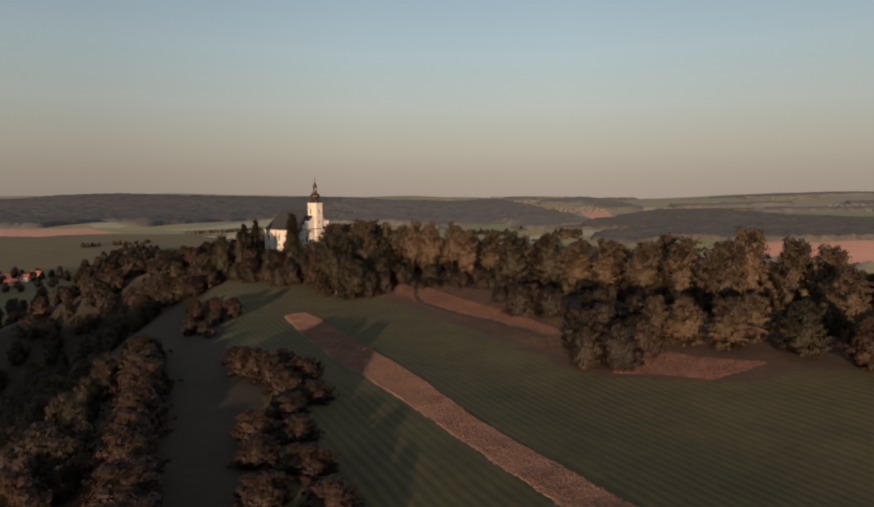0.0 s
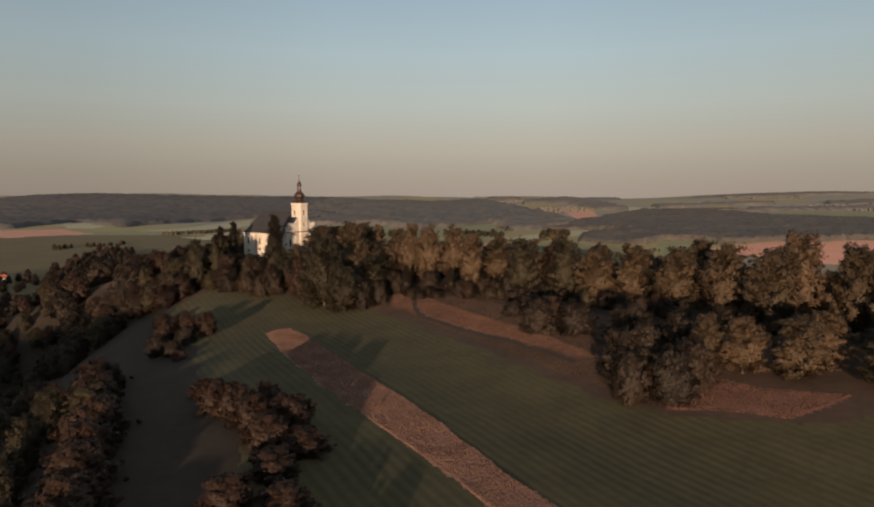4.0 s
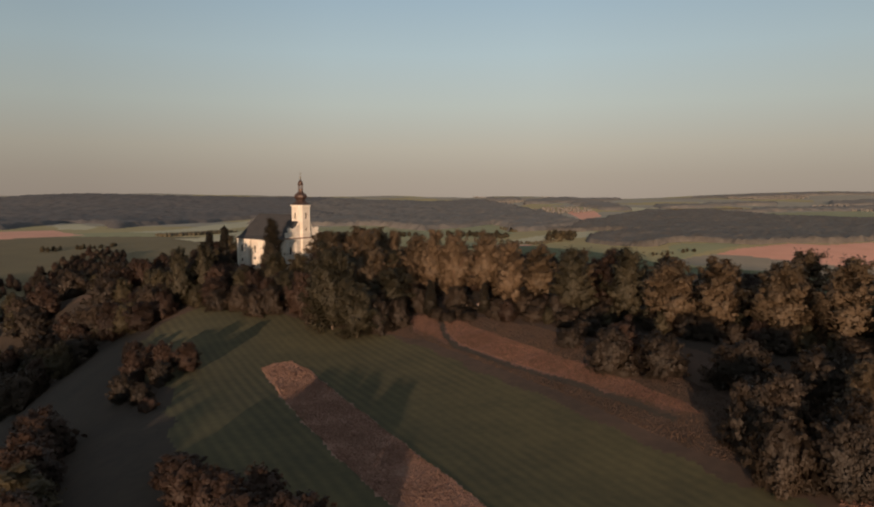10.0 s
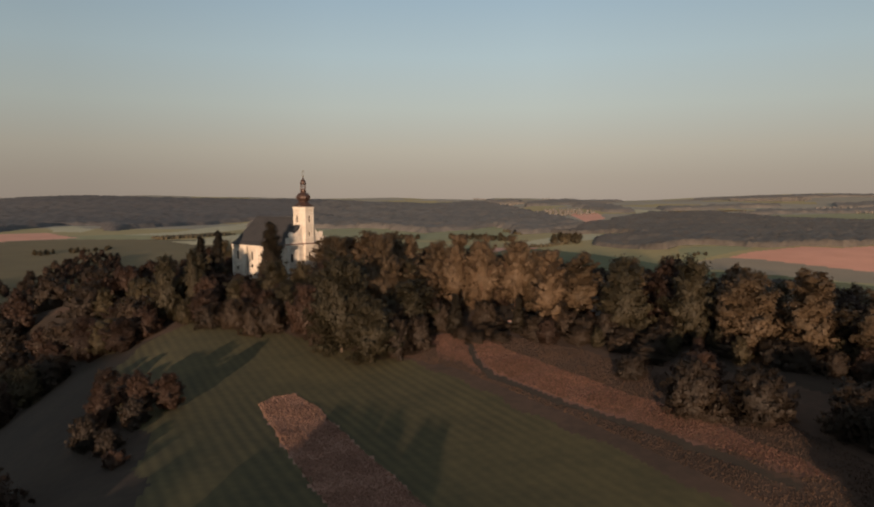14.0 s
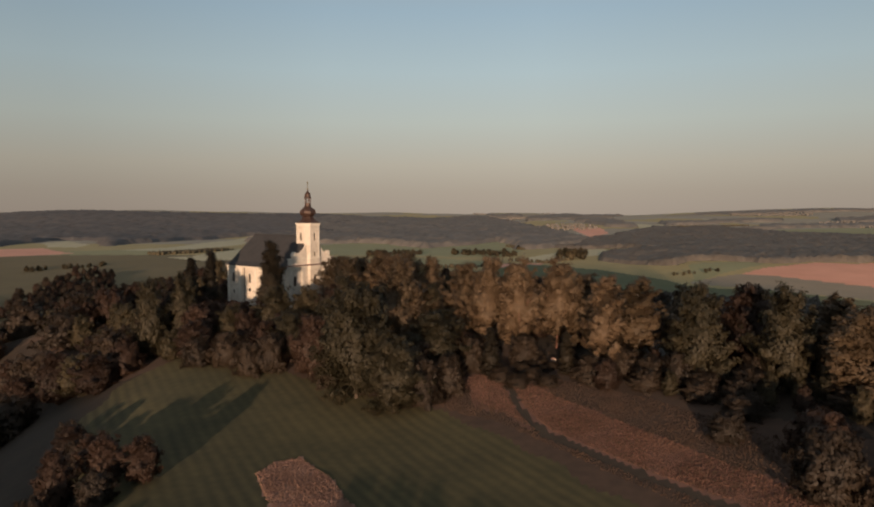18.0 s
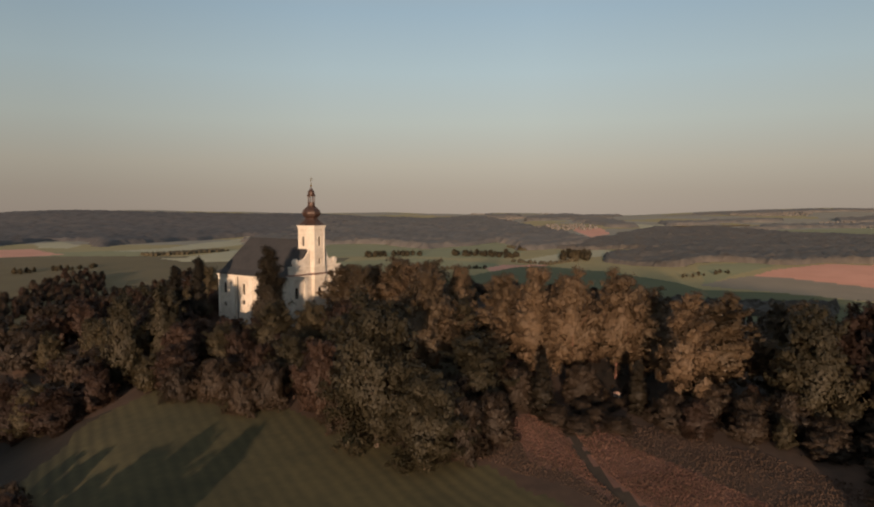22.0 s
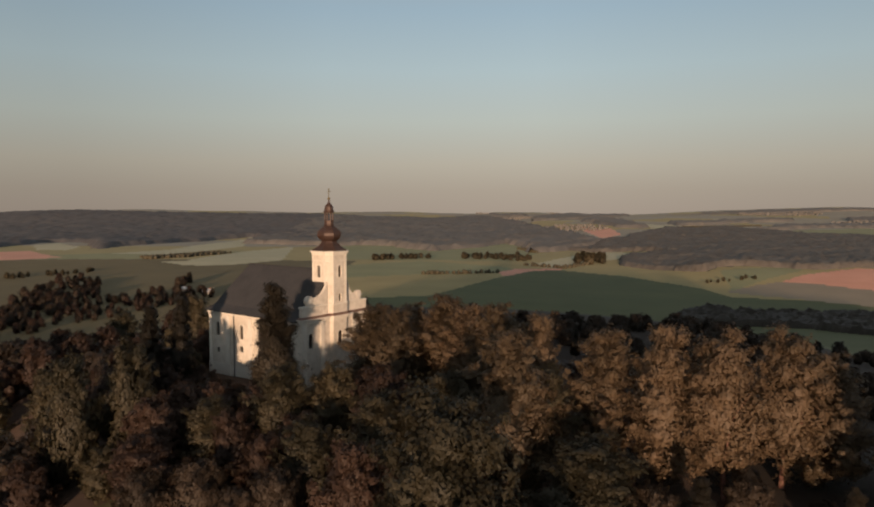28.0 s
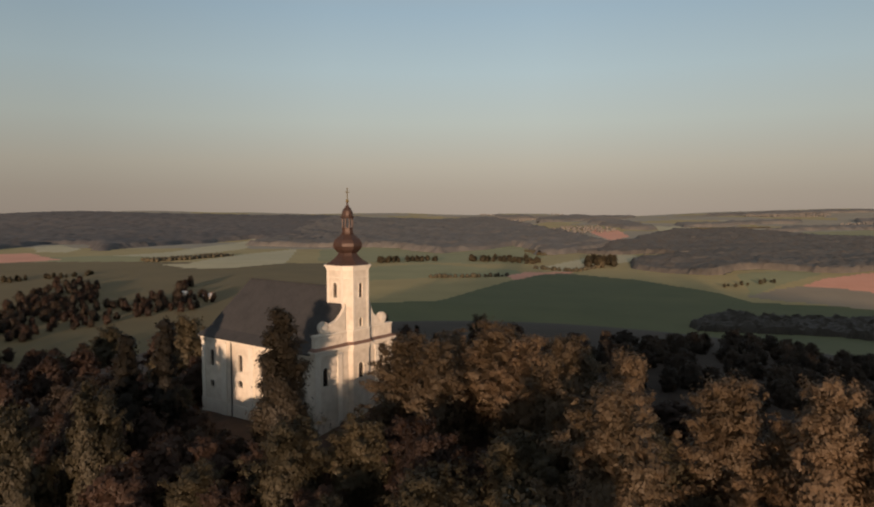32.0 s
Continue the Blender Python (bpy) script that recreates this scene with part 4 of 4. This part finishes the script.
# the belt of trees along the hill's back
stand("trees of the belt", [
    ("olive", 113, -95, 17, 14), ("tall", 121, -103, 18.5, 11), ("olive", 131, -112, 18, 14), ("olive", 141, -121, 20, 15), ("olive", 148, -133, 20, 14), ("olive", 158, -128, 23.5, 15),
    ("olive", 166, -138, 21.5, 14), ("olive", 172, -146, 20, 14), ("olive", 168, -160, 16, 13), ("brown", 180, -165, 17, 14), ("green", 190, -178, 17, 14), ("tall", 84, -60, 18, 11),
    ("olive", 95, -62, 17, 13), ("brown", 106, -68, 17.5, 13), ("tall", 117, -80, 17, 11), ("olive", 128, -92, 17, 13), ("olive", 140, -104, 20, 14), ("olive", 76, -46, 18, 13),
    ("olive", 196, -150, 19, 14), ("olive", 205, -135, 20, 13), ("green", 190, -158, 18, 12), ("olive", 212, -150, 20, 13), ("olive", 202, -165, 18, 12), ("green", 216, -170, 20, 13)])
# thickets at the edge of the meadow
stand("thickets by the meadow", [
    ("olive", 128, -163, 7.5, 10), ("olive", 137, -168, 8.5, 12), ("olive", 122, -158, 8, 8), ("olive", 145, -162, 9, 11), ("thicket", 103, -170, 1.5, 9), ("thicket", 110, -172, 3.0, 11), ("thicket", 104, -160, 3.4, 10), ("thicket", 108, -158, 4.5, 13),
    ("thicket", 116, -166, 3.0, 11), ("thicket", 91, -123, 4.8, 10), ("thicket", 100, -127, 4.8, 11), ("thicket", 112, -137, 5.5, 12), ("thicket", 122, -146, 6, 12), ("thicket", 86, -104, 1.5, 6), ("brown", 96, -112, 4, 9), ("green", 150, -176, 9, 12), ("brown", 160, -186, 8, 12), ("green", 172, -196, 8, 12)])
# bushes under the edge of the wood
stand("bushes of the wood's edge", [
    ("thicket", 48, -60, 5, 8), ("thicket", 43, -71, 3.0, 8), ("thicket", 38, -76, 3.5, 8), ("thicket", 81, -79, 2.2, 7), ("thicket", 74, -73, 2.4, 8), ("thicket", 88, -87, 2.2, 7), ("thicket", 63.5, -63.5, -0.4, 4), ("thicket", 92, -96, 2, 8), ("thicket", 70, -69, 0.5, 5), ("thicket", 72, -72, 3.5, 8), ("thicket", 83, -75, 4, 8), ("thicket", 98, -85, 4, 9), ("thicket", 110, -96, 4, 9), ("thicket", 118, -106, 4.5, 9),
    ("thicket", 129, -118, 4.5, 10), ("thicket", 138, -130, 4.5, 10), ("thicket", 90, -84, 3, 8), ("thicket", 36, -68, 5, 9), ("thicket", 18, -62, 4, 9), ("thicket", -2, -56, 3, 8), ("thicket", -16, -50, 3, 8)])
# trees down the slope beside the meadow: a row along its edge, a second row below, bushes at the corner
stand("trees down the slope", [
    ("brown", 21, -173, -3.6, 8), ("green", 26, -177, -3.2, 8), ("brown", 32, -176, -3.6, 8), ("brown", 31, -183, -3.4, 8), ("brown", 38, -184, -3.2, 9), ("brown", 36, -192, -4, 8), ("green", 43, -195, -5.4, 8), ("brown", 40, -203, -5.6, 8), ("brown", 36, -212, -6, 8),
    ("green", 44, -214, -6.2, 8), ("brown", 40, -223, -6.6, 8), ("brown", 49, -227, -6.6, 9), ("brown", 45, -237, -7, 8), ("brown", 55, -239, -6.8, 9), ("green", 51, -251, -7.4, 9), ("brown", 59, -258, -7.4, 9),
    ("brown", 16, -164, -6, 7), ("thicket", 24, -168, -7, 6),
    ("brown", -24, -133, -9, 11), ("green", -17, -143, -8.5, 11), ("brown", -14, -152, -7.5, 12), ("brown", -9, -161, -6, 11), ("green", -5, -170, -5.5, 11), ("brown", 0, -180, -5.5, 12), ("brown", 5, -190, -6, 11),
    ("brown", 9, -201, -6, 12), ("green", 13, -211, -6.5, 11), ("brown", 17, -221, -7, 12), ("brown", 23, -233, -7.5, 12), ("brown", 29, -245, -8, 12), ("green", 35, -257, -8, 12),
    ("brown", -10.5, -105, -2.0, 7), ("brown", -4, -107, -1.6, 6), ("brown", -15, -100, -3.6, 6), ("brown", -15, -111, -2.8, 6), ("thicket", -8, -113, -4.5, 6), ("thicket", -19, -97, -5.5, 6), ("brown", -24, -91, -5, 6), ("thicket", -28, -84, -6.5, 5), ("thicket", -14, -119, -6, 6), ("thicket", -8, -124, -6.5, 5), ("shrub", -3, -131, -7.5, 4),
    ("brown", -40, -52, -1, 10), ("brown", -36, -44, 1, 10), ("green", -47, -46, -2, 10), ("brown", -55, -40, -3, 11)])


def scatter(rows, count, inside_of, group, kinds, low, high, gap):
    """Fills a stretch of the plan with trees that keep their distance from those in rows."""
    rng = random.Random(count)
    xs, ys = [p[0] for p in inside_of], [p[1] for p in inside_of]
    left = count
    for k in range(count * 40):
        x, y = rng.uniform(min(xs), max(xs)), rng.uniform(min(ys), max(ys))
        if not inside(np.array([x]), np.array([y]), inside_of)[0] or any((x - a) ** 2 + (y - b) ** 2 < gap * gap for a, b in rows):
            continue
        rows.append((x, y))
        plant(rng.choice(kinds), x, y, rng.uniform(low, high), None, group)
        left -= 1
        if not left:
            return


TAKEN = [(o.location.x, o.location.y) for o in scene.collection.objects if o.get("category") in ("tree", "shrub")] + [(64, -62), (62, -68), (66, -58), (60, -72), (65, -54), (58, -63), (70, -64), (-5, 3), (-12, 10), (-18, 15), (3, -3), (-4, -6), (-9, -1), (-15, 2), (-22, 16), (2, 4), (-2, 10), (-12, 20)]
scatter(TAKEN, 60, [(40, -50), (75, -63), (110, -86), (150, -122), (164, -140), (152, -143), (108, -103), (74, -78), (40, -62)], "bushes of the wood's edge", ["thicket", "brown", "green"], 4, 7, 4.2)
scatter(TAKEN, 60, [(40, -46), (80, -50), (120, -78), (160, -112), (200, -160), (215, -150), (180, -105), (130, -66), (85, -36), (50, -30)], "trees of the belt", ["olive", "brown", "green", "tall"], 11, 14, 7)
scatter(TAKEN, 50, [(195, -170), (230, -150), (330, -260), (320, -330), (250, -300), (205, -230), (175, -205)], "trees of the belt", ["olive", "brown", "green"], 11, 16, 9)
scatter(TAKEN, 105, [(-44, -122), (-26, -148), (-8, -190), (10, -228), (26, -275), (-30, -280), (-80, -230), (-110, -150), (-90, -105)], "trees down the slope", ["brown", "green", "thicket"], 10, 14, 7.5)
scatter(TAKEN, 90, [(-40, -58), (-38, -20), (-46, 20), (-90, 60), (-150, 60), (-160, -50), (-84, -70)], "trees down the slope", ["brown", "green", "thicket"], 8, 12, 7)
scatter(TAKEN, 44, [(-72, -64), (-170, -60), (-190, -120), (-95, -140), (-78, -100)], "trees down the slope", ["brown", "thicket", "brown"], 9, 12, 8)
scatter(TAKEN, 26, [(-22, -44), (-36, -45), (-46, -10), (-40, 20), (-28, 2), (-16, -24)], "trees round the church", ["brown", "green", "brown"], 7, 10.5, 6.5)
scatter(TAKEN, 30, [(-14, -46), (26, -62), (30, -36), (10, -20), (-10, -26)], "trees of the wood's edge", ["brown", "green", "brown"], 7.5, 10.5, 6.5)
scatter(TAKEN, 24, [(18, -2), (36, -8), (60, 0), (50, 30), (20, 40), (0, 45), (-30, 50), (-20, 34), (5, 22)], "trees behind the church", ["green", "spruce", "brown"], 6, 9, 8)
scatter(TAKEN, 260, [(34, 24), (50, 6), (75, -20), (120, -40), (190, -70), (230, -30), (180, 60), (115, 92), (70, 60)], "trees behind the hill", ["hazel", "hazel", "alder", "hazel"], 3.2, 5.0, 4.6)
scatter(TAKEN, 40, [(-140, 90), (-60, 60), (-100, 140), (-200, 330), (-260, 330), (-230, 120)], "trees in the valley", ["green", "brown"], 9, 13, 12)
scatter(TAKEN, 30, [(130, -30), (190, -80), (300, -200), (330, -150), (230, -20), (150, 20)], "trees in the valley", ["green", "brown"], 9, 13, 13)


# ---- far woods, hedges and clumps ----
def far_trees(name, outlines, gap, low, high, label, seed, edge=0.0, leaf=FAR_HAZE_LEAF, patches=None):
    """One object of many small rough trees over stretches of far land."""
    rng = np.random.default_rng(seed)
    px, py = [], []
    for outline in outlines:
        xs, ys = np.array([p[0] for p in outline]), np.array([p[1] for p in outline])
        gx, gy = np.meshgrid(np.arange(xs.min(), xs.max(), gap), np.arange(ys.min(), ys.max(), gap))
        gx, gy = gx.ravel() + rng.uniform(-0.5, 0.5, gx.size) * gap, gy.ravel() + rng.uniform(-0.5, 0.5, gy.size) * gap
        keep = inside(gx + edge * waves(gx, gy, 40, 3), gy + edge * waves(gx, gy, 40, 7), outline)
        if patches:
            keep &= (waves(gx, gy, patches, 11) > 0.62) & ~inside(gx, gy, WOODS[0]) & ~inside(gx, gy, WOODS[1])
        px.append(gx[keep])
        py.append(gy[keep])
    px, py = np.concatenate(px), np.concatenate(py)
    n = len(px)
    tall = rng.uniform(low, high, n)
    wide = tall * rng.uniform(0.42, 0.62, n)
    base = height(px, py) - 0.5
    verts, faces, k = [], [], 5
    rings = ((0.8, 0.05), (1.0, 0.5), (0.5, 0.85))
    for r, h in rings:
        for i in range(k):
            a = 2 * math.pi * i / k + rng.uniform(-0.3, 0.3, n) + r
            rr = wide * r * rng.uniform(0.75, 1.25, n)
            verts.append(np.stack([px + rr * np.cos(a), py + rr * np.sin(a), base + tall * (h + rng.uniform(-0.06, 0.06, n))], -1))
    verts.append(np.stack([px, py, base + tall], -1))
    per = len(verts)
    verts = np.stack(verts, 1).reshape(-1, 3)
    for j in range(len(rings) - 1):
        for i in range(k):
            i2 = (i + 1) % k
            faces += [(j * k + i, j * k + i2, (j + 1) * k + i2), (j * k + i, (j + 1) * k + i2, (j + 1) * k + i)]
    faces += [((len(rings) - 1) * k + i, (len(rings) - 1) * k + (i + 1) % k, per - 1) for i in range(k)]
    faces = (np.array(faces)[None] + (np.arange(n) * per)[:, None, None]).reshape(-1, 3)
    me = bpy.data.meshes.new(name)
    me.from_pydata(verts.tolist(), [], faces.tolist())
    me.materials.append(leaf)
    me.polygons.foreach_set("use_smooth", np.ones(len(me.polygons), bool))
    return tagged(new(name, me), label, "woodland", kind="stuff")


def canopy(outline, gap, tall, label, seed, edge, leaf):
    """The closed, bumpy roof of a far wood, coming down to the ground at its edges."""
    rng = np.random.default_rng(seed)
    xs, ys = np.array([p[0] for p in outline]), np.array([p[1] for p in outline])
    gx, gy = np.meshgrid(np.arange(xs.min() - gap, xs.max() + 2 * gap, gap), np.arange(ys.min() - gap, ys.max() + 2 * gap, gap), indexing="ij")
    gx, gy = gx + rng.uniform(-0.35, 0.35, gx.shape) * gap, gy + rng.uniform(-0.35, 0.35, gx.shape) * gap
    keep = inside((gx + edge * waves(gx, gy, 40, 3)).ravel(), (gy + edge * waves(gx, gy, 40, 7)).ravel(), outline).reshape(gx.shape)
    top = tall * (0.78 + 0.16 * waves(gx, gy, 60, seed) + 0.14 * waves(gx, gy, 23, seed + 2) + rng.normal(0, 0.13, gx.shape) + (0.16 * rng.normal(0, 1, gx.shape) if gap < 4.5 else 0))
    z = height(gx, gy) + np.where(keep, top, -1.5)
    ny = gx.shape[1]
    cells = keep[:-1, :-1] | keep[1:, :-1] | keep[:-1, 1:] | keep[1:, 1:]
    ci, cj = np.nonzero(cells)
    quads = np.stack([ci * ny + cj, (ci + 1) * ny + cj, (ci + 1) * ny + cj + 1, ci * ny + cj + 1], -1)
    used, quads = np.unique(quads, return_inverse=True)
    me = bpy.data.meshes.new("far_wood")
    me.from_pydata(np.stack([gx.ravel(), gy.ravel(), z.ravel()], -1)[used].tolist(), [], quads.reshape(-1, 4).tolist())
    me.materials.append(leaf)
    me.polygons.foreach_set("use_smooth", np.ones(len(me.polygons), bool))
    return tagged(new("far_wood", me), label, "woodland", kind="stuff")


canopy(WOODS[0], 6, 9, "far mixed wood between fields, with evening haze in its colour", 1, 12, FAR_HAZE_LEAF)
canopy(WOODS[1], 10, 13, "far forested rise beyond the valley", 2, 20, RIDGE_HAZE_LEAF)
canopy(WOODS[2], 11, 12, "long dark forested ridge on the horizon", 3, 20, LEFT_HAZE_LEAF)
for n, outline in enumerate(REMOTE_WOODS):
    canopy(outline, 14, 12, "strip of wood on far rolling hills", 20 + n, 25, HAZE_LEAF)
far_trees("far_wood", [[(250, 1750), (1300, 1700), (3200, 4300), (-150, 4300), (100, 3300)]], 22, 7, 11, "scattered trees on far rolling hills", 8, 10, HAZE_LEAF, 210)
# The darkest leaf tone stands in for the hill's shadow on this wood.
canopy([(230, 468), (258, 503), (286, 520), (304, 503), (347, 497), (399, 486), (431, 481), (352, 366), (323, 412), (268, 434), (235, 444)], 3.5, 6, "wood below a ploughed field, hill shade put into its dark colour", 6, 6, INNER[3])


def hedge_line(points, wide):
    """A long thin outline along a row of points."""
    out, back = [], []
    for (ax, ay), (bx, by) in zip(points, points[1:]):
        d = math.hypot(bx - ax, by - ay)
        nx, ny = -(by - ay) / d * wide / 2, (bx - ax) / d * wide / 2
        out += [(ax + nx, ay + ny), (bx + nx, by + ny)]
        back += [(ax - nx, ay - ny), (bx - nx, by - ny)]
    return out + back[::-1]


far_trees("hedgerow", [hedge_line(p, w) for p, w in (([(-482, 1010), (-440, 1050), (-400, 1170)], 40),
          ([(-2, 789), (50, 800), (104, 815)], 7), ([(158, 926), (210, 883), (260, 940)], 9), ([(215, 1189), (190, 1300)], 12), ([(900, 2300), (1250, 2450)], 20))], 5, 3, 7, "dark hedges and field trees between far fields", 9, 3, INNER[0])
for count, outline, low, high, gap in ((95, [(-402, 470), (-411, 527), (-444, 635), (-467, 718), (-444, 739), (-388, 678), (-353, 593), (-328, 524), (-327, 443), (-339, 381)], 7, 12, 9),
                                       (75, [(-328, 524), (-308, 572), (-294, 608), (-285, 640), (-255, 625), (-220, 603), (-224, 519), (-259, 479), (-284, 443), (-300, 400), (-316, 349), (-352, 400)], 6, 11, 8),
                                       (34, [(-450, 300), (-370, 290), (-340, 380), (-380, 450), (-460, 440)], 7, 11, 11), (80, [(-160, 60), (-120, 140), (-220, 340), (-330, 340), (-330, 150), (-240, 40)], 9, 13, 11),
                                       (5, [(-300, 660), (-302, 720), (-280, 690), (-285, 650)], 9, 14, 8), (16, hedge_line([(-550, 745), (-504, 790), (-470, 830)], 18), 5, 8, 6),
                                       (26, hedge_line([(-95, 1020), (-50, 1045), (0, 1060)], 34), 7, 11, 7), (40, hedge_line([(60, 1060), (118, 1060), (180, 1020)], 64), 7, 12, 8),
                                       (18, [(250, 1000), (316, 1070), (287, 950), (234, 930)], 12, 17, 8), (9, hedge_line([(350, 700), (420, 700)], 12), 3, 6, 6)):
    scatter(TAKEN, count, outline, "trees in the valley", ["field"] if outline[0][1] > 690 else ["alder", "ash"], low, high, gap)


# ---- houses ----
def make_house(x, y, turn, wide, deep, eaves, roof_mat, label):
    """A small gabled house: walls, two roof slopes, windows and a door."""
    house = tagged(new("house"), label, "house")
    bm = bmesh.new()
    box(bm, -wide / 2, -deep / 2, -2, wide / 2, deep / 2, eaves)
    part("wall", bm, WHITEWALL, house)
    bm = bmesh.new()
    rise = deep * 0.42
    a = [bm.verts.new((sx * (wide / 2 + 0.4), sy * (deep / 2 + 0.5), eaves + 0.02 if sy else eaves + rise + 0.25)) for sx in (-1, 1) for sy in (-1, 0, 1)]
    bm.faces.new((a[0], a[3], a[4], a[1]))
    bm.faces.new((a[1], a[4], a[5], a[2]))
    bm.faces.new((a[0], a[1], a[2]))
    bm.faces.new((a[5], a[4], a[3]))
    bm.faces.new((a[0], a[2], a[5], a[3]))
    roof = part("roof", bm, roof_mat, house)
    bm = bmesh.new()
    box(bm, wide * 0.2, -0.35, eaves + rise * 0.6, wide * 0.2 + 0.6, 0.35, eaves + rise + 1.0)
    part("chimney", bm, REDROOF, roof)
    for k in range(int(wide // 3)):
        bm = bmesh.new()
        u = -wide / 2 + 1.5 + 3 * k
        box(bm, u - 0.5, -deep / 2 - 0.05, 1.0, u + 0.5, -deep / 2 + 0.1, 2.3)
        part("window", bm, DARKGLASS, house)
    house.matrix_world = pose(x, y, float(height(x, y)), 0, 0, turn)
    return house


for row in ((-393, 342, 20, 12, 8, 4, REDROOF), (-404, 383, -15, 11, 8, 4, REDROOF), (-426, 379, 60, 10, 8, 4, REDROOF), (-414, 414, 5, 12, 8, 4, REDROOF)):
    make_house(*row, "white-walled village house with red tiled roof among trees")
for row in ((-234, 600, 12, 11, 7, 2.8, PALEROOF), (-270, 627, -20, 6, 5, 2.6, PALEROOF)):
    make_house(*row, "low farm building with pale sheet roof in the valley")


def make_shrine(x, y):
    """A small squat wayside shrine: plinth, body with a niche, cornice and pyramid roof."""
    shrine = tagged(new("wayside_shrine"), "small white plastered wayside shrine with faded pink pyramid roof under trees", "shrine")
    for name, half, z0, z1, mat in (("plinth", 0.95, -0.4, 0.3, CORNICE), ("body", 0.85, 0.3, 1.5, PLASTER), ("cornice", 0.95, 1.5, 1.65, CORNICE)):
        bm = bmesh.new()
        prism(bm, [(-half, -half), (half, -half), (half, half), (-half, half)], z0, z1)
        part(name, bm, mat, shrine)
    bm = bmesh.new()
    prism(bm, [(-1.15, -1.15), (1.15, -1.15), (1.15, 1.15), (-1.15, 1.15)], 1.65, 2.5, 0.95)
    part("roof", bm, SHRINEROOF, shrine)
    bm = bmesh.new()
    box(bm, -0.3, -0.87, 0.6, 0.3, -0.84, 1.3)
    part("niche", bm, DARKGLASS, shrine)
    shrine.matrix_world = pose(x, y, float(height(x, y)), 0, 0, 20) @ Matrix.Diagonal((0.48, 0.48, 0.4, 1))


make_shrine(66.5, -58)
for bx, by, tall, wide in ((57, -71, 2.6, 6), (61, -67, 2.0, 5), (63, -72, 2.4, 6), (59, -64, 2.2, 5), (69, -62, 2.4, 5), (54, -67, 2.8, 6), (62, -61, 1.8, 4), (70, -57, 2.5, 5), (65.6, -61.5, 1.3, 3.5), (67.5, -62, 1.5, 3.5)):
    plant("thicket", bx, by, tall, wide, "bushes of the wood's edge")


# ---- tall grass ----
def tufts(name, outlines, per_m2, low, high, mat, label, seed):
    """One object of upright grass blades over stretches of the meadow."""
    rng = np.random.default_rng(seed)
    verts = []
    for outline in outlines:
        xs, ys = np.array([p[0] for p in outline]), np.array([p[1] for p in outline])
        n = int((xs.max() - xs.min()) * (ys.max() - ys.min()) * per_m2)
        x, y = rng.uniform(xs.min(), xs.max(), n), rng.uniform(ys.min(), ys.max(), n)
        rag = 1.5 * waves(x, y, 3.1, 4) + 1.2 * waves(x, y, 9.0, 6)
        keep = inside(x + 0.15 * rag, y + 0.15 * rag, outline) & ~inside(x, y, WHEELTRACK) & (waves(x, y, 1.3, 9) + rng.normal(0, 0.6, n) > -1.1)
        x, y = x[keep], y[keep]
        n = len(x)
        z, h, a = height(x, y) - 0.05, rng.uniform(low, high, n) * (1 + 0.35 * waves(x, y, 2.2, 3)), rng.uniform(0, 6.28, n)
        w, lean = rng.uniform(0.04, 0.10, n), rng.normal(0, 0.08, (2, n))
        verts.append(np.stack([np.stack([x - w * np.cos(a), y - w * np.sin(a), z], -1), np.stack([x + w * np.cos(a), y + w * np.sin(a), z], -1),
                               np.stack([x + w * 1.2 * np.cos(a) + lean[0], y + w * 1.2 * np.sin(a) + lean[1], z + h * 0.8], -1),
                               np.stack([x - w * 0.6 * np.cos(a) + lean[0], y - w * 0.6 * np.sin(a) + lean[1], z + h], -1)], 1).reshape(-1, 3))
    verts = np.concatenate(verts)
    me = bpy.data.meshes.new(name)
    me.from_pydata(verts.tolist(), [], np.arange(len(verts)).reshape(-1, 4).tolist())
    me.materials.append(mat)
    return tagged(new(name, me), label, "grass", kind="stuff")


tufts("tall_dry_grass", [STRIP], 38, 0.14, 0.30, STRAW, "uncut strip of tall dry reddish grass in the meadow", 11)
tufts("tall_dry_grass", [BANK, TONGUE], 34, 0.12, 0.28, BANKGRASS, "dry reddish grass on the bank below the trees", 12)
SCRUBLAND = [(40, -64), (60, -64), (80, -84), (100, -118), (110, -150), (128, -180), (112, -176), (96, -160), (84, -140), (70, -116), (52, -88), (38, -76)]
tufts("rough_grass", [SCRUBLAND], 16, 0.12, 0.32, SCRUB, "rough brown grass and weeds beside the track", 13)
